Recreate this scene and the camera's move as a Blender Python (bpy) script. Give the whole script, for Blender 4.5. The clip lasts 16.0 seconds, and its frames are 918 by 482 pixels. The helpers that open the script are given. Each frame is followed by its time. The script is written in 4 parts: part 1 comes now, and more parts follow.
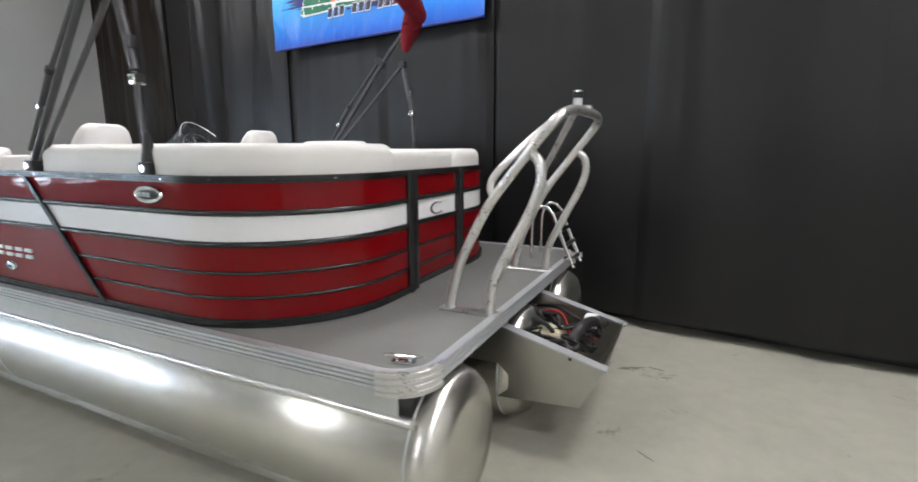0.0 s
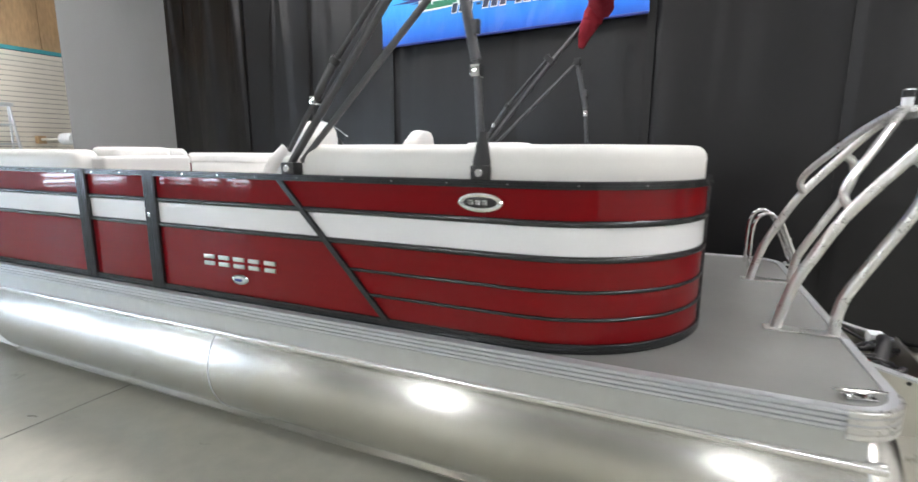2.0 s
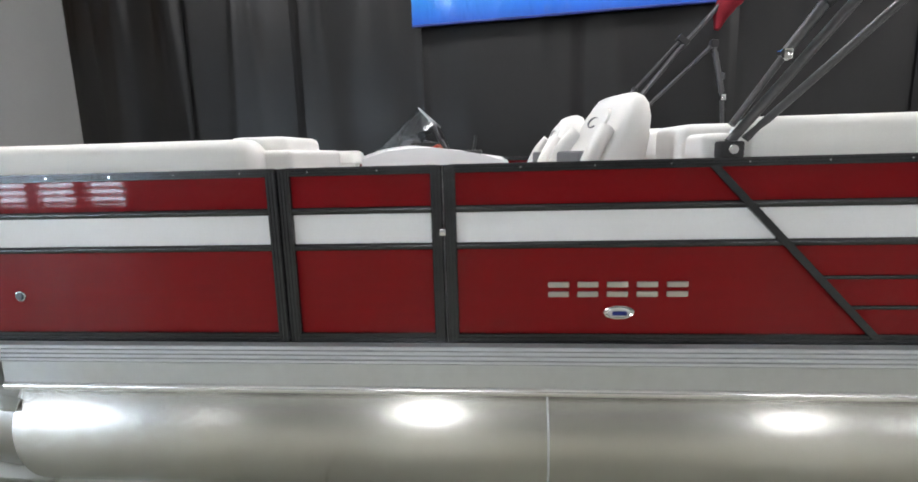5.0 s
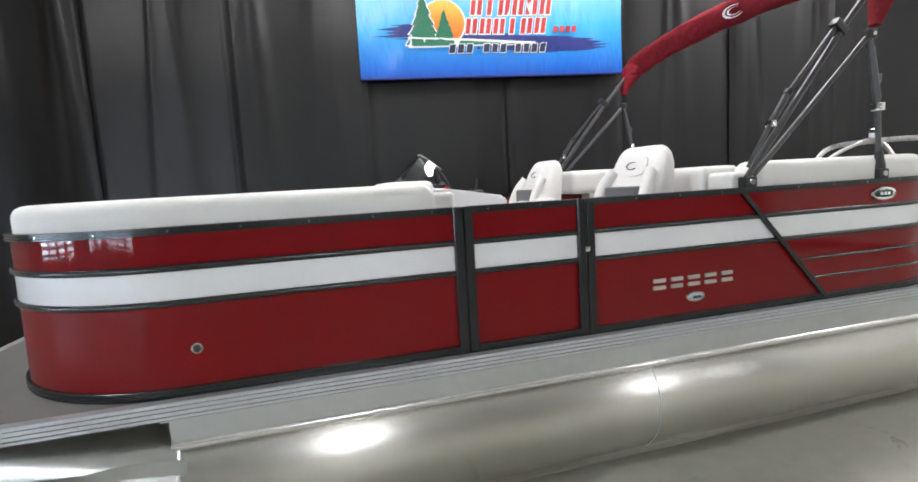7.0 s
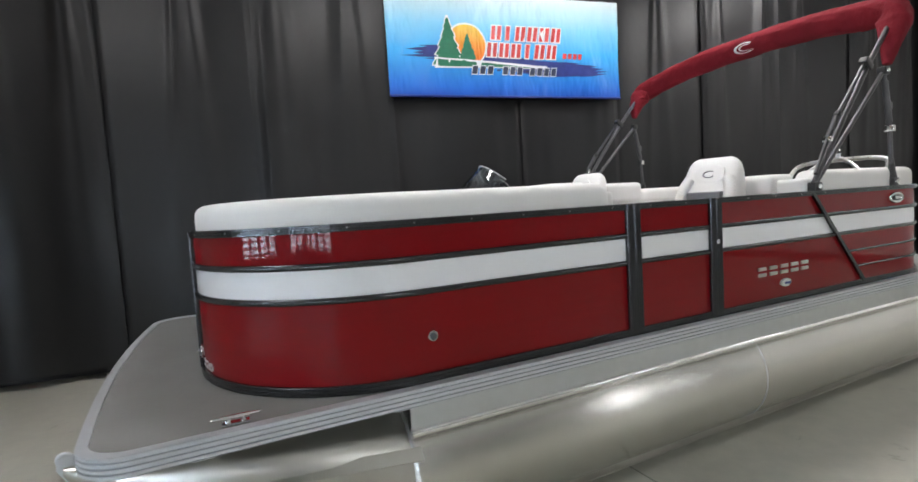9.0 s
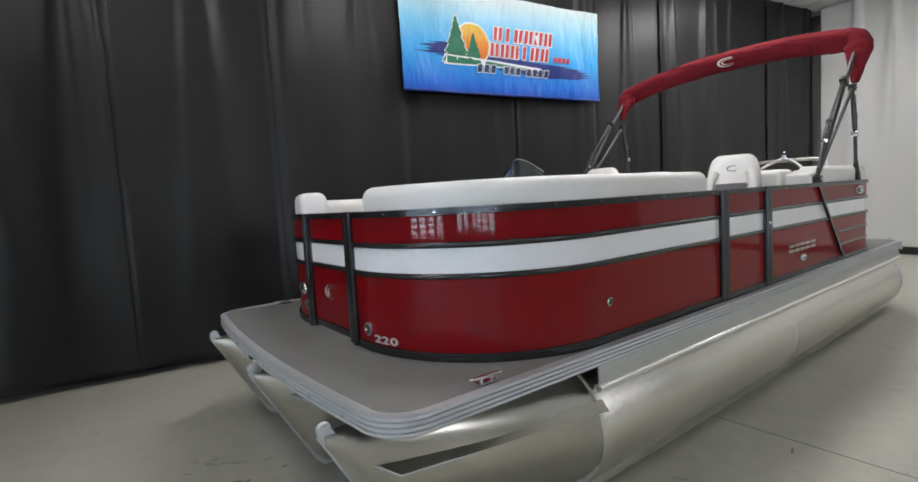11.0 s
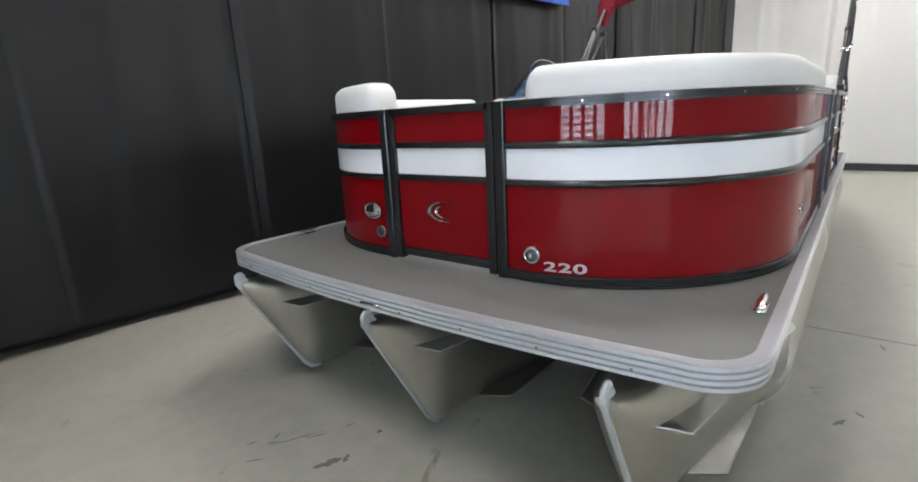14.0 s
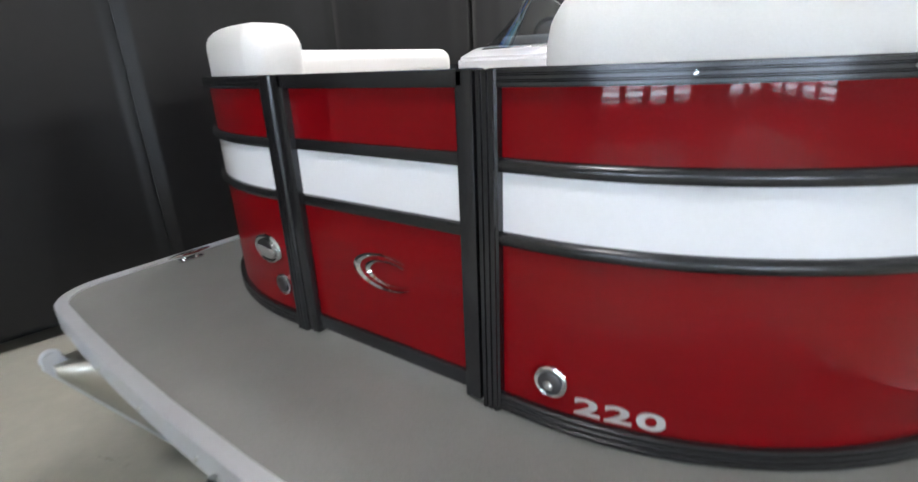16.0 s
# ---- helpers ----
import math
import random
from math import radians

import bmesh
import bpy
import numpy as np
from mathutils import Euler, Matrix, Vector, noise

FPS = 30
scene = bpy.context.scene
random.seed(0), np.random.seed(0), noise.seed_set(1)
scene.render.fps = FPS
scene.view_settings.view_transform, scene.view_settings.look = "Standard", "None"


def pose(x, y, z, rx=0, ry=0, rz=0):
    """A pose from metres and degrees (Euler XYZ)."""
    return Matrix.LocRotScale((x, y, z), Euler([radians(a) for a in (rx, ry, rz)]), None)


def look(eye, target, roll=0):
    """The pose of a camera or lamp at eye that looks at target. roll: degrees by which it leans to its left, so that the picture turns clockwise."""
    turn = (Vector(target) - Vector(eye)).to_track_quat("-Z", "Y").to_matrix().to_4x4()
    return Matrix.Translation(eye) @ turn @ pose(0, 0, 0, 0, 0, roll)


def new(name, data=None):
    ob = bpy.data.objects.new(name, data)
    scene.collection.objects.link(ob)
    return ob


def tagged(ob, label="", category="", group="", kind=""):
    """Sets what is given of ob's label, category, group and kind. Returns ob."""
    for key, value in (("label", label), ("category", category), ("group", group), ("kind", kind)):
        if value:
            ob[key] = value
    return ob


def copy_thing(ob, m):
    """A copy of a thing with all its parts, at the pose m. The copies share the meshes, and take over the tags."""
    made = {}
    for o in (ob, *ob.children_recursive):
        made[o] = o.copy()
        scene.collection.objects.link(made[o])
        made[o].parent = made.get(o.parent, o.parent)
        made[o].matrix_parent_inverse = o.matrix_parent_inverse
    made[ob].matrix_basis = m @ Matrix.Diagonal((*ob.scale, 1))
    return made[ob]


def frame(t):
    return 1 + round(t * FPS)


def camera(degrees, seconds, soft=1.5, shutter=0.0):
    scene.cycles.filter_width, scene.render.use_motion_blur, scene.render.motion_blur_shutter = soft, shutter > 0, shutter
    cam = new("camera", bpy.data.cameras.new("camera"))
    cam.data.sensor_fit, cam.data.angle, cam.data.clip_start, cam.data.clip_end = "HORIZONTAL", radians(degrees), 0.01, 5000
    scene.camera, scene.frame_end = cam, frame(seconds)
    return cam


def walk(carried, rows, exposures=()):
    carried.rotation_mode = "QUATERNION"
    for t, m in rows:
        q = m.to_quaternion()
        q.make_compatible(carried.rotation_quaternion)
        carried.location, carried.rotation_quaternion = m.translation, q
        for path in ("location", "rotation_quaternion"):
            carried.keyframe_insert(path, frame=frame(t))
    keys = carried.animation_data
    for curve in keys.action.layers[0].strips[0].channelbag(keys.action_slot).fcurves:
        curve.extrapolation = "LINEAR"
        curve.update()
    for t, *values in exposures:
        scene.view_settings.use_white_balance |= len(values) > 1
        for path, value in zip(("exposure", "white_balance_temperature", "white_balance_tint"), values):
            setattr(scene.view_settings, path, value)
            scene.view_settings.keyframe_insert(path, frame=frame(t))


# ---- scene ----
cam = camera(85.6, 16.0, soft=1.6, shutter=0.4)
PATH = [
    (0, (4.4, -2.73, 1.572), (3.548, -0.957, 1.207), -0.1),
    (0.5, (4.013, -2.895, 1.577), (3.171, -1.117, 1.22), 0.2),
    (1, (3.592, -3.015, 1.556), (2.76, -1.231, 1.203), 0.1),
    (1.5, (3.185, -3.109, 1.544), (2.367, -1.319, 1.189), 0.2),
    (2, (2.817, -3.16, 1.572), (2.016, -1.363, 1.215), 0.2),
    (2.5, (2.363, -3.158, 1.572), (1.598, -1.345, 1.214), 0.4),
    (3, (1.983, -3.102, 1.533), (1.213, -1.291, 1.179), 0.2),
    (3.5, (1.576, -3.103, 1.518), (0.889, -1.259, 1.163), 0.1),
    (4, (1.098, -3.041, 1.488), (0.536, -1.155, 1.13), -0.2),
    (6.5, (-0.922, -3.412, 1.533), (-0.487, -1.482, 1.236), -3.2),
    (7, (-1.29, -3.475, 1.544), (-0.749, -1.562, 1.332), -3.3),
    (7.5, (-1.641, -3.462, 1.522), (-0.992, -1.578, 1.353), -3.3),
    (8, (-1.974, -3.411, 1.532), (-1.247, -1.553, 1.388), -3.3),
    (8.5, (-2.292, -3.329, 1.513), (-1.501, -1.496, 1.381), -3.3),
    (9, (-2.601, -3.202, 1.496), (-1.732, -1.406, 1.358), -3.5),
    (11.5, (-4.047, -2.57, 1.481), (-2.791, -1.024, 1.312), -3.3),
    (12, (-4.223, -2.367, 1.462), (-2.914, -0.865, 1.288), -3.3),
    (12.5, (-4.367, -2.143, 1.448), (-2.992, -0.701, 1.264), -3.2),
    (13, (-4.439, -1.909, 1.415), (-2.986, -0.555, 1.178), -3.1),
    (13.5, (-4.416, -1.663, 1.4), (-2.921, -0.382, 1.046), -3.2),
    (14, (-4.363, -1.427, 1.401), (-2.858, -0.201, 0.921), -3.0),
    (14.5, (-4.233, -1.225, 1.416), (-2.734, -0.04, 0.825), -2.9),
    (15, (-4.01, -1.064, 1.415), (-2.523, 0.095, 0.748), -3.1),
    (15.5, (-3.741, -0.948, 1.439), (-2.255, 0.191, 0.736), -3.1),
    (16, (-3.492, -0.815, 1.469), (-1.981, 0.305, 0.79), -2.4),
]
EXPOSURES = [(0.0, 0.16), (0.5, 0.74), (1.0, 0.68), (1.5, 0.55), (2.5, 0.36), (3.0, 0.28), (4.0, 0.20), (6.5, 0.18), (8.0, 0.08), (9.0, -0.12), (11.5, -0.34), (12.5, -0.12), (13.0, 0.02), (14.0, 0.15), (15.0, 0.34), (16.0, 0.40)]
walk(cam, [(t, look(eye, target, roll)) for t, eye, target, roll in PATH], EXPOSURES)

# ---- light and exposure ----

world = bpy.data.worlds.new("world")
scene.world = world
world.use_nodes = True
world.node_tree.nodes["Background"].inputs["Color"].default_value = (0.75, 0.85, 1.0, 1)
world.node_tree.nodes["Background"].inputs["Strength"].default_value = 0.3
LAMP = 33.0
SPOT = 34.0
DAY = 18.0

# ---- materials ----
def mat(name, color, rough=0.5, metal=0.0, var=0.1, scale=8.0, fine=120.0, bump=0.0, coat=0.0, stretch=(1, 1, 1),
        rvar=0.0, spec=0.5, bump_scale=None, dist=0.002):
    m = bpy.data.materials.new(name)
    m.use_nodes = True
    nt = m.node_tree
    b = nt.nodes["Principled BSDF"]
    tc = nt.nodes.new("ShaderNodeTexCoord")
    mp = nt.nodes.new("ShaderNodeMapping")
    mp.inputs["Scale"].default_value = stretch
    nt.links.new(tc.outputs["Object"], mp.inputs["Vector"])
    n1 = nt.nodes.new("ShaderNodeTexNoise")
    n1.inputs["Scale"].default_value = scale
    n1.inputs["Detail"].default_value = 5
    n2 = nt.nodes.new("ShaderNodeTexNoise")
    n2.inputs["Scale"].default_value = fine
    n2.inputs["Detail"].default_value = 3
    for n in (n1, n2):
        nt.links.new(mp.outputs["Vector"], n.inputs["Vector"])
    add = nt.nodes.new("ShaderNodeMath")
    add.operation = "ADD"
    nt.links.new(n1.outputs["Fac"], add.inputs[0])
    nt.links.new(n2.outputs["Fac"], add.inputs[1])
    rng = nt.nodes.new("ShaderNodeMapRange")
    rng.inputs["From Min"].default_value, rng.inputs["From Max"].default_value = 0.6, 1.4
    rng.inputs["To Min"].default_value, rng.inputs["To Max"].default_value = 1 - var, 1 + var
    nt.links.new(add.outputs[0], rng.inputs["Value"])
    mix = nt.nodes.new("ShaderNodeVectorMath")
    mix.operation = "SCALE"
    mix.inputs[0].default_value = color
    nt.links.new(rng.outputs[0], mix.inputs["Scale"])
    nt.links.new(mix.outputs[0], b.inputs["Base Color"])
    b.inputs["Metallic"].default_value = metal
    b.inputs["Specular IOR Level"].default_value = spec
    b.inputs["Roughness"].default_value = rough
    if rvar:
        r2 = nt.nodes.new("ShaderNodeMapRange")
        r2.inputs["From Min"].default_value, r2.inputs["From Max"].default_value = 0.6, 1.4
        r2.inputs["To Min"].default_value, r2.inputs["To Max"].default_value = max(0.02, rough - rvar), rough + rvar
        nt.links.new(add.outputs[0], r2.inputs["Value"])
        nt.links.new(r2.outputs[0], b.inputs["Roughness"])
    b.inputs["Coat Weight"].default_value = coat
    b.inputs["Coat Roughness"].default_value = 0.04
    if bump:
        bp = nt.nodes.new("ShaderNodeBump")
        bp.inputs["Strength"].default_value = bump
        bp.inputs["Distance"].default_value = dist
        src = n2
        if bump_scale:
            src = nt.nodes.new("ShaderNodeTexNoise")
            src.inputs["Scale"].default_value = bump_scale
            src.inputs["Detail"].default_value = 2
            nt.links.new(mp.outputs["Vector"], src.inputs["Vector"])
        nt.links.new(src.outputs["Fac"], bp.inputs["Height"])
        nt.links.new(bp.outputs["Normal"], b.inputs["Normal"])
    return m


def brushed(m, amount):
    """Stretch the highlights round the x axis, as a drum-polished tube does."""
    nt = m.node_tree
    b = nt.nodes["Principled BSDF"]
    t = nt.nodes.new("ShaderNodeTangent")
    t.direction_type, t.axis = "RADIAL", "X"
    nt.links.new(t.outputs[0], b.inputs["Tangent"])
    b.inputs["Anisotropic"].default_value = amount


def emit(name, color, strength):
    m = bpy.data.materials.new(name)
    m.use_nodes = True
    b = m.node_tree.nodes["Principled BSDF"]
    b.inputs["Base Color"].default_value = (*color, 1)
    b.inputs["Emission Color"].default_value = (*color, 1)
    b.inputs["Emission Strength"].default_value = strength
    return m


M_RED = mat("red_gelcoat", (0.195, 0.0010, 0.0036), 0.5, var=0.06, scale=3, bump=0.045, coat=0.5, stretch=(0.5, 0.5, 14), bump_scale=5, dist=0.001, spec=0.06)
M_WHITE = mat("white_gelcoat", (0.86, 0.87, 0.89), 0.25, var=0.02, scale=3, coat=0.4)
M_TRIM = mat("anodised_trim", (0.060, 0.061, 0.065), 0.24, metal=0.75, var=0.05, scale=6, fine=30)
M_TUBE = mat("brushed_aluminium", (0.69, 0.68, 0.645), 0.27, metal=1.0, var=0.05, scale=1.5, fine=14)
brushed(M_TUBE, 0.85)
M_NOSE = mat("mill_aluminium", (0.56, 0.55, 0.515), 0.28, metal=1.0, var=0.06, scale=2, fine=12)
M_SKIRT = mat("satin_aluminium", (0.56, 0.58, 0.585), 0.42, metal=0.75, var=0.05, scale=2, fine=20)
M_EDGE = mat("ribbed_aluminium", (0.60, 0.62, 0.65), 0.36, metal=0.45, var=0.04, scale=3, fine=20)
M_CHROME = mat("polished_chrome", (0.82, 0.82, 0.82), 0.10, metal=1.0, var=0.02)
M_POWDER = mat("silver_tube", (0.74, 0.74, 0.73), 0.30, metal=0.85, var=0.04, scale=12, rvar=0.06)
M_LIP = mat("bright_aluminium", (0.90, 0.90, 0.89), 0.22, metal=0.9, var=0.03)
M_VINYL = mat("white_vinyl", (0.79, 0.785, 0.765), 0.48, var=0.04, scale=5, fine=260, bump=0.12, rvar=0.06)
M_PIPING = mat("grey_vinyl", (0.16, 0.165, 0.18), 0.5, var=0.1, fine=260, bump=0.1)
M_DECK = mat("grey_deck_vinyl", (0.222, 0.227, 0.220), 0.62, var=0.14, scale=4, fine=330, bump=0.35, rvar=0.06, dist=0.001)
M_BLACK = mat("black_plastic", (0.018, 0.018, 0.02), 0.4, var=0.15, scale=20)
M_CURTAIN = mat("black_vinyl_curtain", (0.0065, 0.0065, 0.0075), 0.40, var=0.25, scale=2.0, fine=26, bump=0.14, rvar=0.07, spec=0.40, stretch=(1, 1, 0.7), bump_scale=3.2, dist=0.03)
M_GREY_CLOTH = mat("grey_curtain", (0.36, 0.37, 0.37), 0.8, var=0.05, scale=2, bump=0.2, stretch=(1, 1, 0.4), bump_scale=4, dist=0.02)
M_PALE_CLOTH = mat("pale_curtain", (0.74, 0.74, 0.72), 0.75, var=0.05, scale=1.5, bump=0.3, stretch=(1, 1, 0.4), bump_scale=3, dist=0.03)
M_CEIL = mat("white_ceiling_metal", (0.72, 0.72, 0.70), 0.45, var=0.04, scale=2)
M_WALL = mat("painted_wall", (0.24, 0.24, 0.235), 0.75, var=0.05, scale=2)
M_PLY = mat("plywood", (0.42, 0.28, 0.15), 0.6, var=0.28, scale=2.2, fine=30, stretch=(1, 1, 0.25))
M_SLAT = mat("white_slatwall", (0.72, 0.68, 0.60), 0.5, var=0.04)
M_TEAL = mat("teal_strip", (0.06, 0.35, 0.42), 0.5)
M_CANVAS = mat("red_canvas", (0.185, 0.012, 0.021), 0.85, var=0.20, scale=7, fine=240, bump=0.7, bump_scale=16, dist=0.02, spec=0.2)
M_SILVER = mat("silver_print", (0.62, 0.62, 0.62), 0.3, metal=0.4, var=0.03)
M_BOTTLE = mat("cream_plastic", (0.62, 0.58, 0.42), 0.5, var=0.1)
M_CABLE_RED = mat("red_cable", (0.5, 0.02, 0.02), 0.5)
M_PRINT_RED = mat("print_red", (0.55, 0.03, 0.03), 0.4, var=0.04)
M_PRINT_WHITE = mat("print_white", (0.8, 0.82, 0.85), 0.4, var=0.03)
M_PRINT_GREEN = mat("print_green", (0.015, 0.17, 0.09), 0.4, var=0.2, scale=20)
M_PRINT_NAVY = mat("print_navy", (0.015, 0.03, 0.20), 0.4, var=0.2, scale=14)
M_PRINT_DARK = mat("print_dark", (0.02, 0.03, 0.07), 0.4)
M_HOUSING = mat("lamp_housing", (0.7, 0.7, 0.7), 0.5)
M_LAMP = emit("fill_diffuser", (1.0, 0.965, 0.965), LAMP)
M_SPOT = emit("globe_diffuser", (0.97, 0.98, 1.0), SPOT)
M_SKYGLOW = emit("daylight_backdrop", (0.76, 0.87, 1.0), DAY)
M_BRUSHED_DARK = mat("dark_steel", (0.10, 0.10, 0.105), 0.38, metal=0.8, var=0.15, scale=20)
M_RED_FLASK = mat("amber_lens", (0.35, 0.06, 0.03), 0.3)


def gradient_mat(name, stops, axis="Z", noise_amt=0.06, rough=0.35):
    """A print that changes colour along one axis of its own box."""
    m = bpy.data.materials.new(name)
    m.use_nodes = True
    nt = m.node_tree
    b = nt.nodes["Principled BSDF"]
    tc = nt.nodes.new("ShaderNodeTexCoord")
    sep = nt.nodes.new("ShaderNodeSeparateXYZ")
    nt.links.new(tc.outputs["Generated"], sep.inputs[0])
    nz = nt.nodes.new("ShaderNodeTexNoise")
    nz.inputs["Scale"].default_value = 3
    nt.links.new(tc.outputs["Generated"], nz.inputs["Vector"])
    ad = nt.nodes.new("ShaderNodeMath")
    ad.operation = "MULTIPLY_ADD"
    ad.inputs[1].default_value = noise_amt
    nt.links.new(nz.outputs["Fac"], ad.inputs[0])
    nt.links.new(sep.outputs[axis], ad.inputs[2])
    cr = nt.nodes.new("ShaderNodeValToRGB")
    while len(cr.color_ramp.elements) < len(stops):
        cr.color_ramp.elements.new(0.5)
    for e, (p, c) in zip(cr.color_ramp.elements, stops):
        e.position, e.color = p, (*c, 1)
    nt.links.new(ad.outputs[0], cr.inputs[0])
    nt.links.new(cr.outputs[0], b.inputs["Base Color"])
    b.inputs["Roughness"].default_value = rough
    mp = nt.nodes.new("ShaderNodeMapping")
    mp.inputs["Rotation"].default_value = (0, radians(38), 0)
    mp.inputs["Scale"].default_value = (9, 1, 1.2)
    cz = nt.nodes.new("ShaderNodeTexNoise")
    cz.inputs["Scale"].default_value = 2.2
    cz.inputs["Detail"].default_value = 2
    bp = nt.nodes.new("ShaderNodeBump")
    bp.inputs["Strength"].default_value = 0.9
    bp.inputs["Distance"].default_value = 0.05
    nt.links.new(tc.outputs["Generated"], mp.inputs["Vector"])
    nt.links.new(mp.outputs["Vector"], cz.inputs["Vector"])
    nt.links.new(cz.outputs["Fac"], bp.inputs["Height"])
    nt.links.new(bp.outputs["Normal"], b.inputs["Normal"])
    return m


M_BANNER = gradient_mat("banner_print", [(0.0, (0.004, 0.06, 0.40)), (0.12, (0.006, 0.14, 0.62)), (0.48, (0.04, 0.43, 0.88)), (0.72, (0.22, 0.62, 0.90)), (0.90, (0.52, 0.78, 0.88)), (1.0, (0.72, 0.84, 0.88))])
M_SUNPRINT = gradient_mat("sun_print", [(0.0, (0.85, 0.12, 0.02)), (0.6, (0.9, 0.35, 0.03)), (1.0, (0.95, 0.65, 0.10))])


def floor_mat():
    m = mat("concrete_floor", (0.425, 0.42, 0.362), 0.46, var=0.13, scale=0.9, fine=9, bump=0.08, rvar=0.12, bump_scale=40)
    nt = m.node_tree
    b = nt.nodes["Principled BSDF"]
    old = b.inputs["Base Color"].links[0].from_socket
    tc = nt.nodes.new("ShaderNodeTexCoord")
    n = nt.nodes.new("ShaderNodeTexNoise")
    n.inputs["Scale"].default_value = 2.6
    n.inputs["Detail"].default_value = 9
    n.inputs["Roughness"].default_value = 0.72
    n.inputs["Distortion"].default_value = 0.6
    nt.links.new(tc.outputs["Object"], n.inputs["Vector"])
    cr = nt.nodes.new("ShaderNodeValToRGB")
    cr.color_ramp.elements[0].position, cr.color_ramp.elements[0].color = 0.29, (0.45, 0.43, 0.38, 1)
    cr.color_ramp.elements[1].position, cr.color_ramp.elements[1].color = 0.385, (1, 1, 1, 1)
    nt.links.new(n.outputs["Fac"], cr.inputs[0])
    mx = nt.nodes.new("ShaderNodeMix")
    mx.data_type, mx.blend_type = "RGBA", "MULTIPLY"
    mx.inputs["Factor"].default_value = 1.0
    nt.links.new(old, mx.inputs["A"])
    nt.links.new(cr.outputs[0], mx.inputs["B"])
    nt.links.new(mx.outputs["Result"], b.inputs["Base Color"])
    return m


M_FLOOR = floor_mat()
M_STAIN = mat("floor_scuff", (0.17, 0.165, 0.14), 0.45, var=0.35, scale=30)
M_JOINT = mat("joint_filler", (0.22, 0.22, 0.20), 0.7, var=0.2)


def glass_mat():
    m = bpy.data.materials.new("clear_acrylic")
    m.use_nodes = True
    nt = m.node_tree
    gloss = nt.nodes.new("ShaderNodeBsdfGlossy")
    gloss.inputs["Roughness"].default_value = 0.03
    edge = nt.nodes.new("ShaderNodeLayerWeight")
    edge.inputs["Blend"].default_value = 0.30
    fres = nt.nodes.new("ShaderNodeMapRange")
    fres.inputs["To Min"].default_value, fres.inputs["To Max"].default_value = 0.04, 0.36
    nt.links.new(edge.outputs["Facing"], fres.inputs["Value"])
    thin = nt.nodes.new("ShaderNodeBsdfTransparent")
    thin.inputs["Color"].default_value = (0.88, 0.90, 0.91, 1)
    mx = nt.nodes.new("ShaderNodeMixShader")
    nt.links.new(fres.outputs[0], mx.inputs[0])
    nt.links.new(thin.outputs[0], mx.inputs[1])
    nt.links.new(gloss.outputs[0], mx.inputs[2])
    nt.links.new(mx.outputs[0], nt.nodes["Material Output"].inputs["Surface"])
    return m


M_GLASS = glass_mat()

# ---- mesh helpers ----
def part(name, bm, material, parent=None, label="", smooth=True):
    me = bpy.data.meshes.new(name)
    bmesh.ops.recalc_face_normals(bm, faces=bm.faces)
    bm.to_mesh(me)
    bm.free()
    me.materials.append(material)
    if smooth:
        me.shade_smooth()
        me.set_sharp_from_angle(angle=radians(35))
    ob = new(name, me)
    if parent is not None:
        ob.parent = parent
    if label:
        ob["label"] = label
    return ob


def structure(ob, label):
    return tagged(ob, label, "", "", "structure")


def box(x0, x1, y0, y1, z0, z1, bevel=0.0, seg=2, m=None, bm=None):
    bm = bm or bmesh.new()
    r = bmesh.ops.create_cube(bm, size=1.0, matrix=Matrix.Translation(((x0 + x1) / 2, (y0 + y1) / 2, (z0 + z1) / 2)) @ Matrix.Diagonal((x1 - x0, y1 - y0, z1 - z0, 1)))
    if bevel:
        es = {e for v in r["verts"] for e in v.link_edges}
        bmesh.ops.bevel(bm, geom=list(es), offset=bevel, segments=seg, affect="EDGES", profile=0.6)
    if m is not None:
        bmesh.ops.transform(bm, matrix=m, verts=bm.verts)
    return bm


def loft(rings, close=False, bm=None, caps=True):
    """Skin a row of rings that have the same number of points."""
    bm = bm or bmesh.new()
    vs = [[bm.verts.new(p) for p in r] for r in rings]
    n = len(rings[0])
    rows = len(rings)
    for i in range(rows if close else rows - 1):
        a, b = vs[i], vs[(i + 1) % rows]
        for j in range(n):
            bm.faces.new((a[j], a[(j + 1) % n], b[(j + 1) % n], b[j]))
    if caps and not close:
        bm.faces.new(vs[0][::-1])
        bm.faces.new(vs[-1])
    return bm


def smooth_path(pts, n=6):
    """Catmull-Rom through the points."""
    P = [Vector(p) for p in pts]
    P = [P[0] * 2 - P[1]] + P + [P[-1] * 2 - P[-2]]
    out = []
    for i in range(1, len(P) - 2):
        a, b, c, d = P[i - 1:i + 3]
        for k in range(n):
            t = k / n
            out.append(0.5 * (2 * b + (c - a) * t + (2 * a - 5 * b + 4 * c - d) * t * t + (3 * b - a - 3 * c + d) * t ** 3))
    out.append(P[-2])
    return out


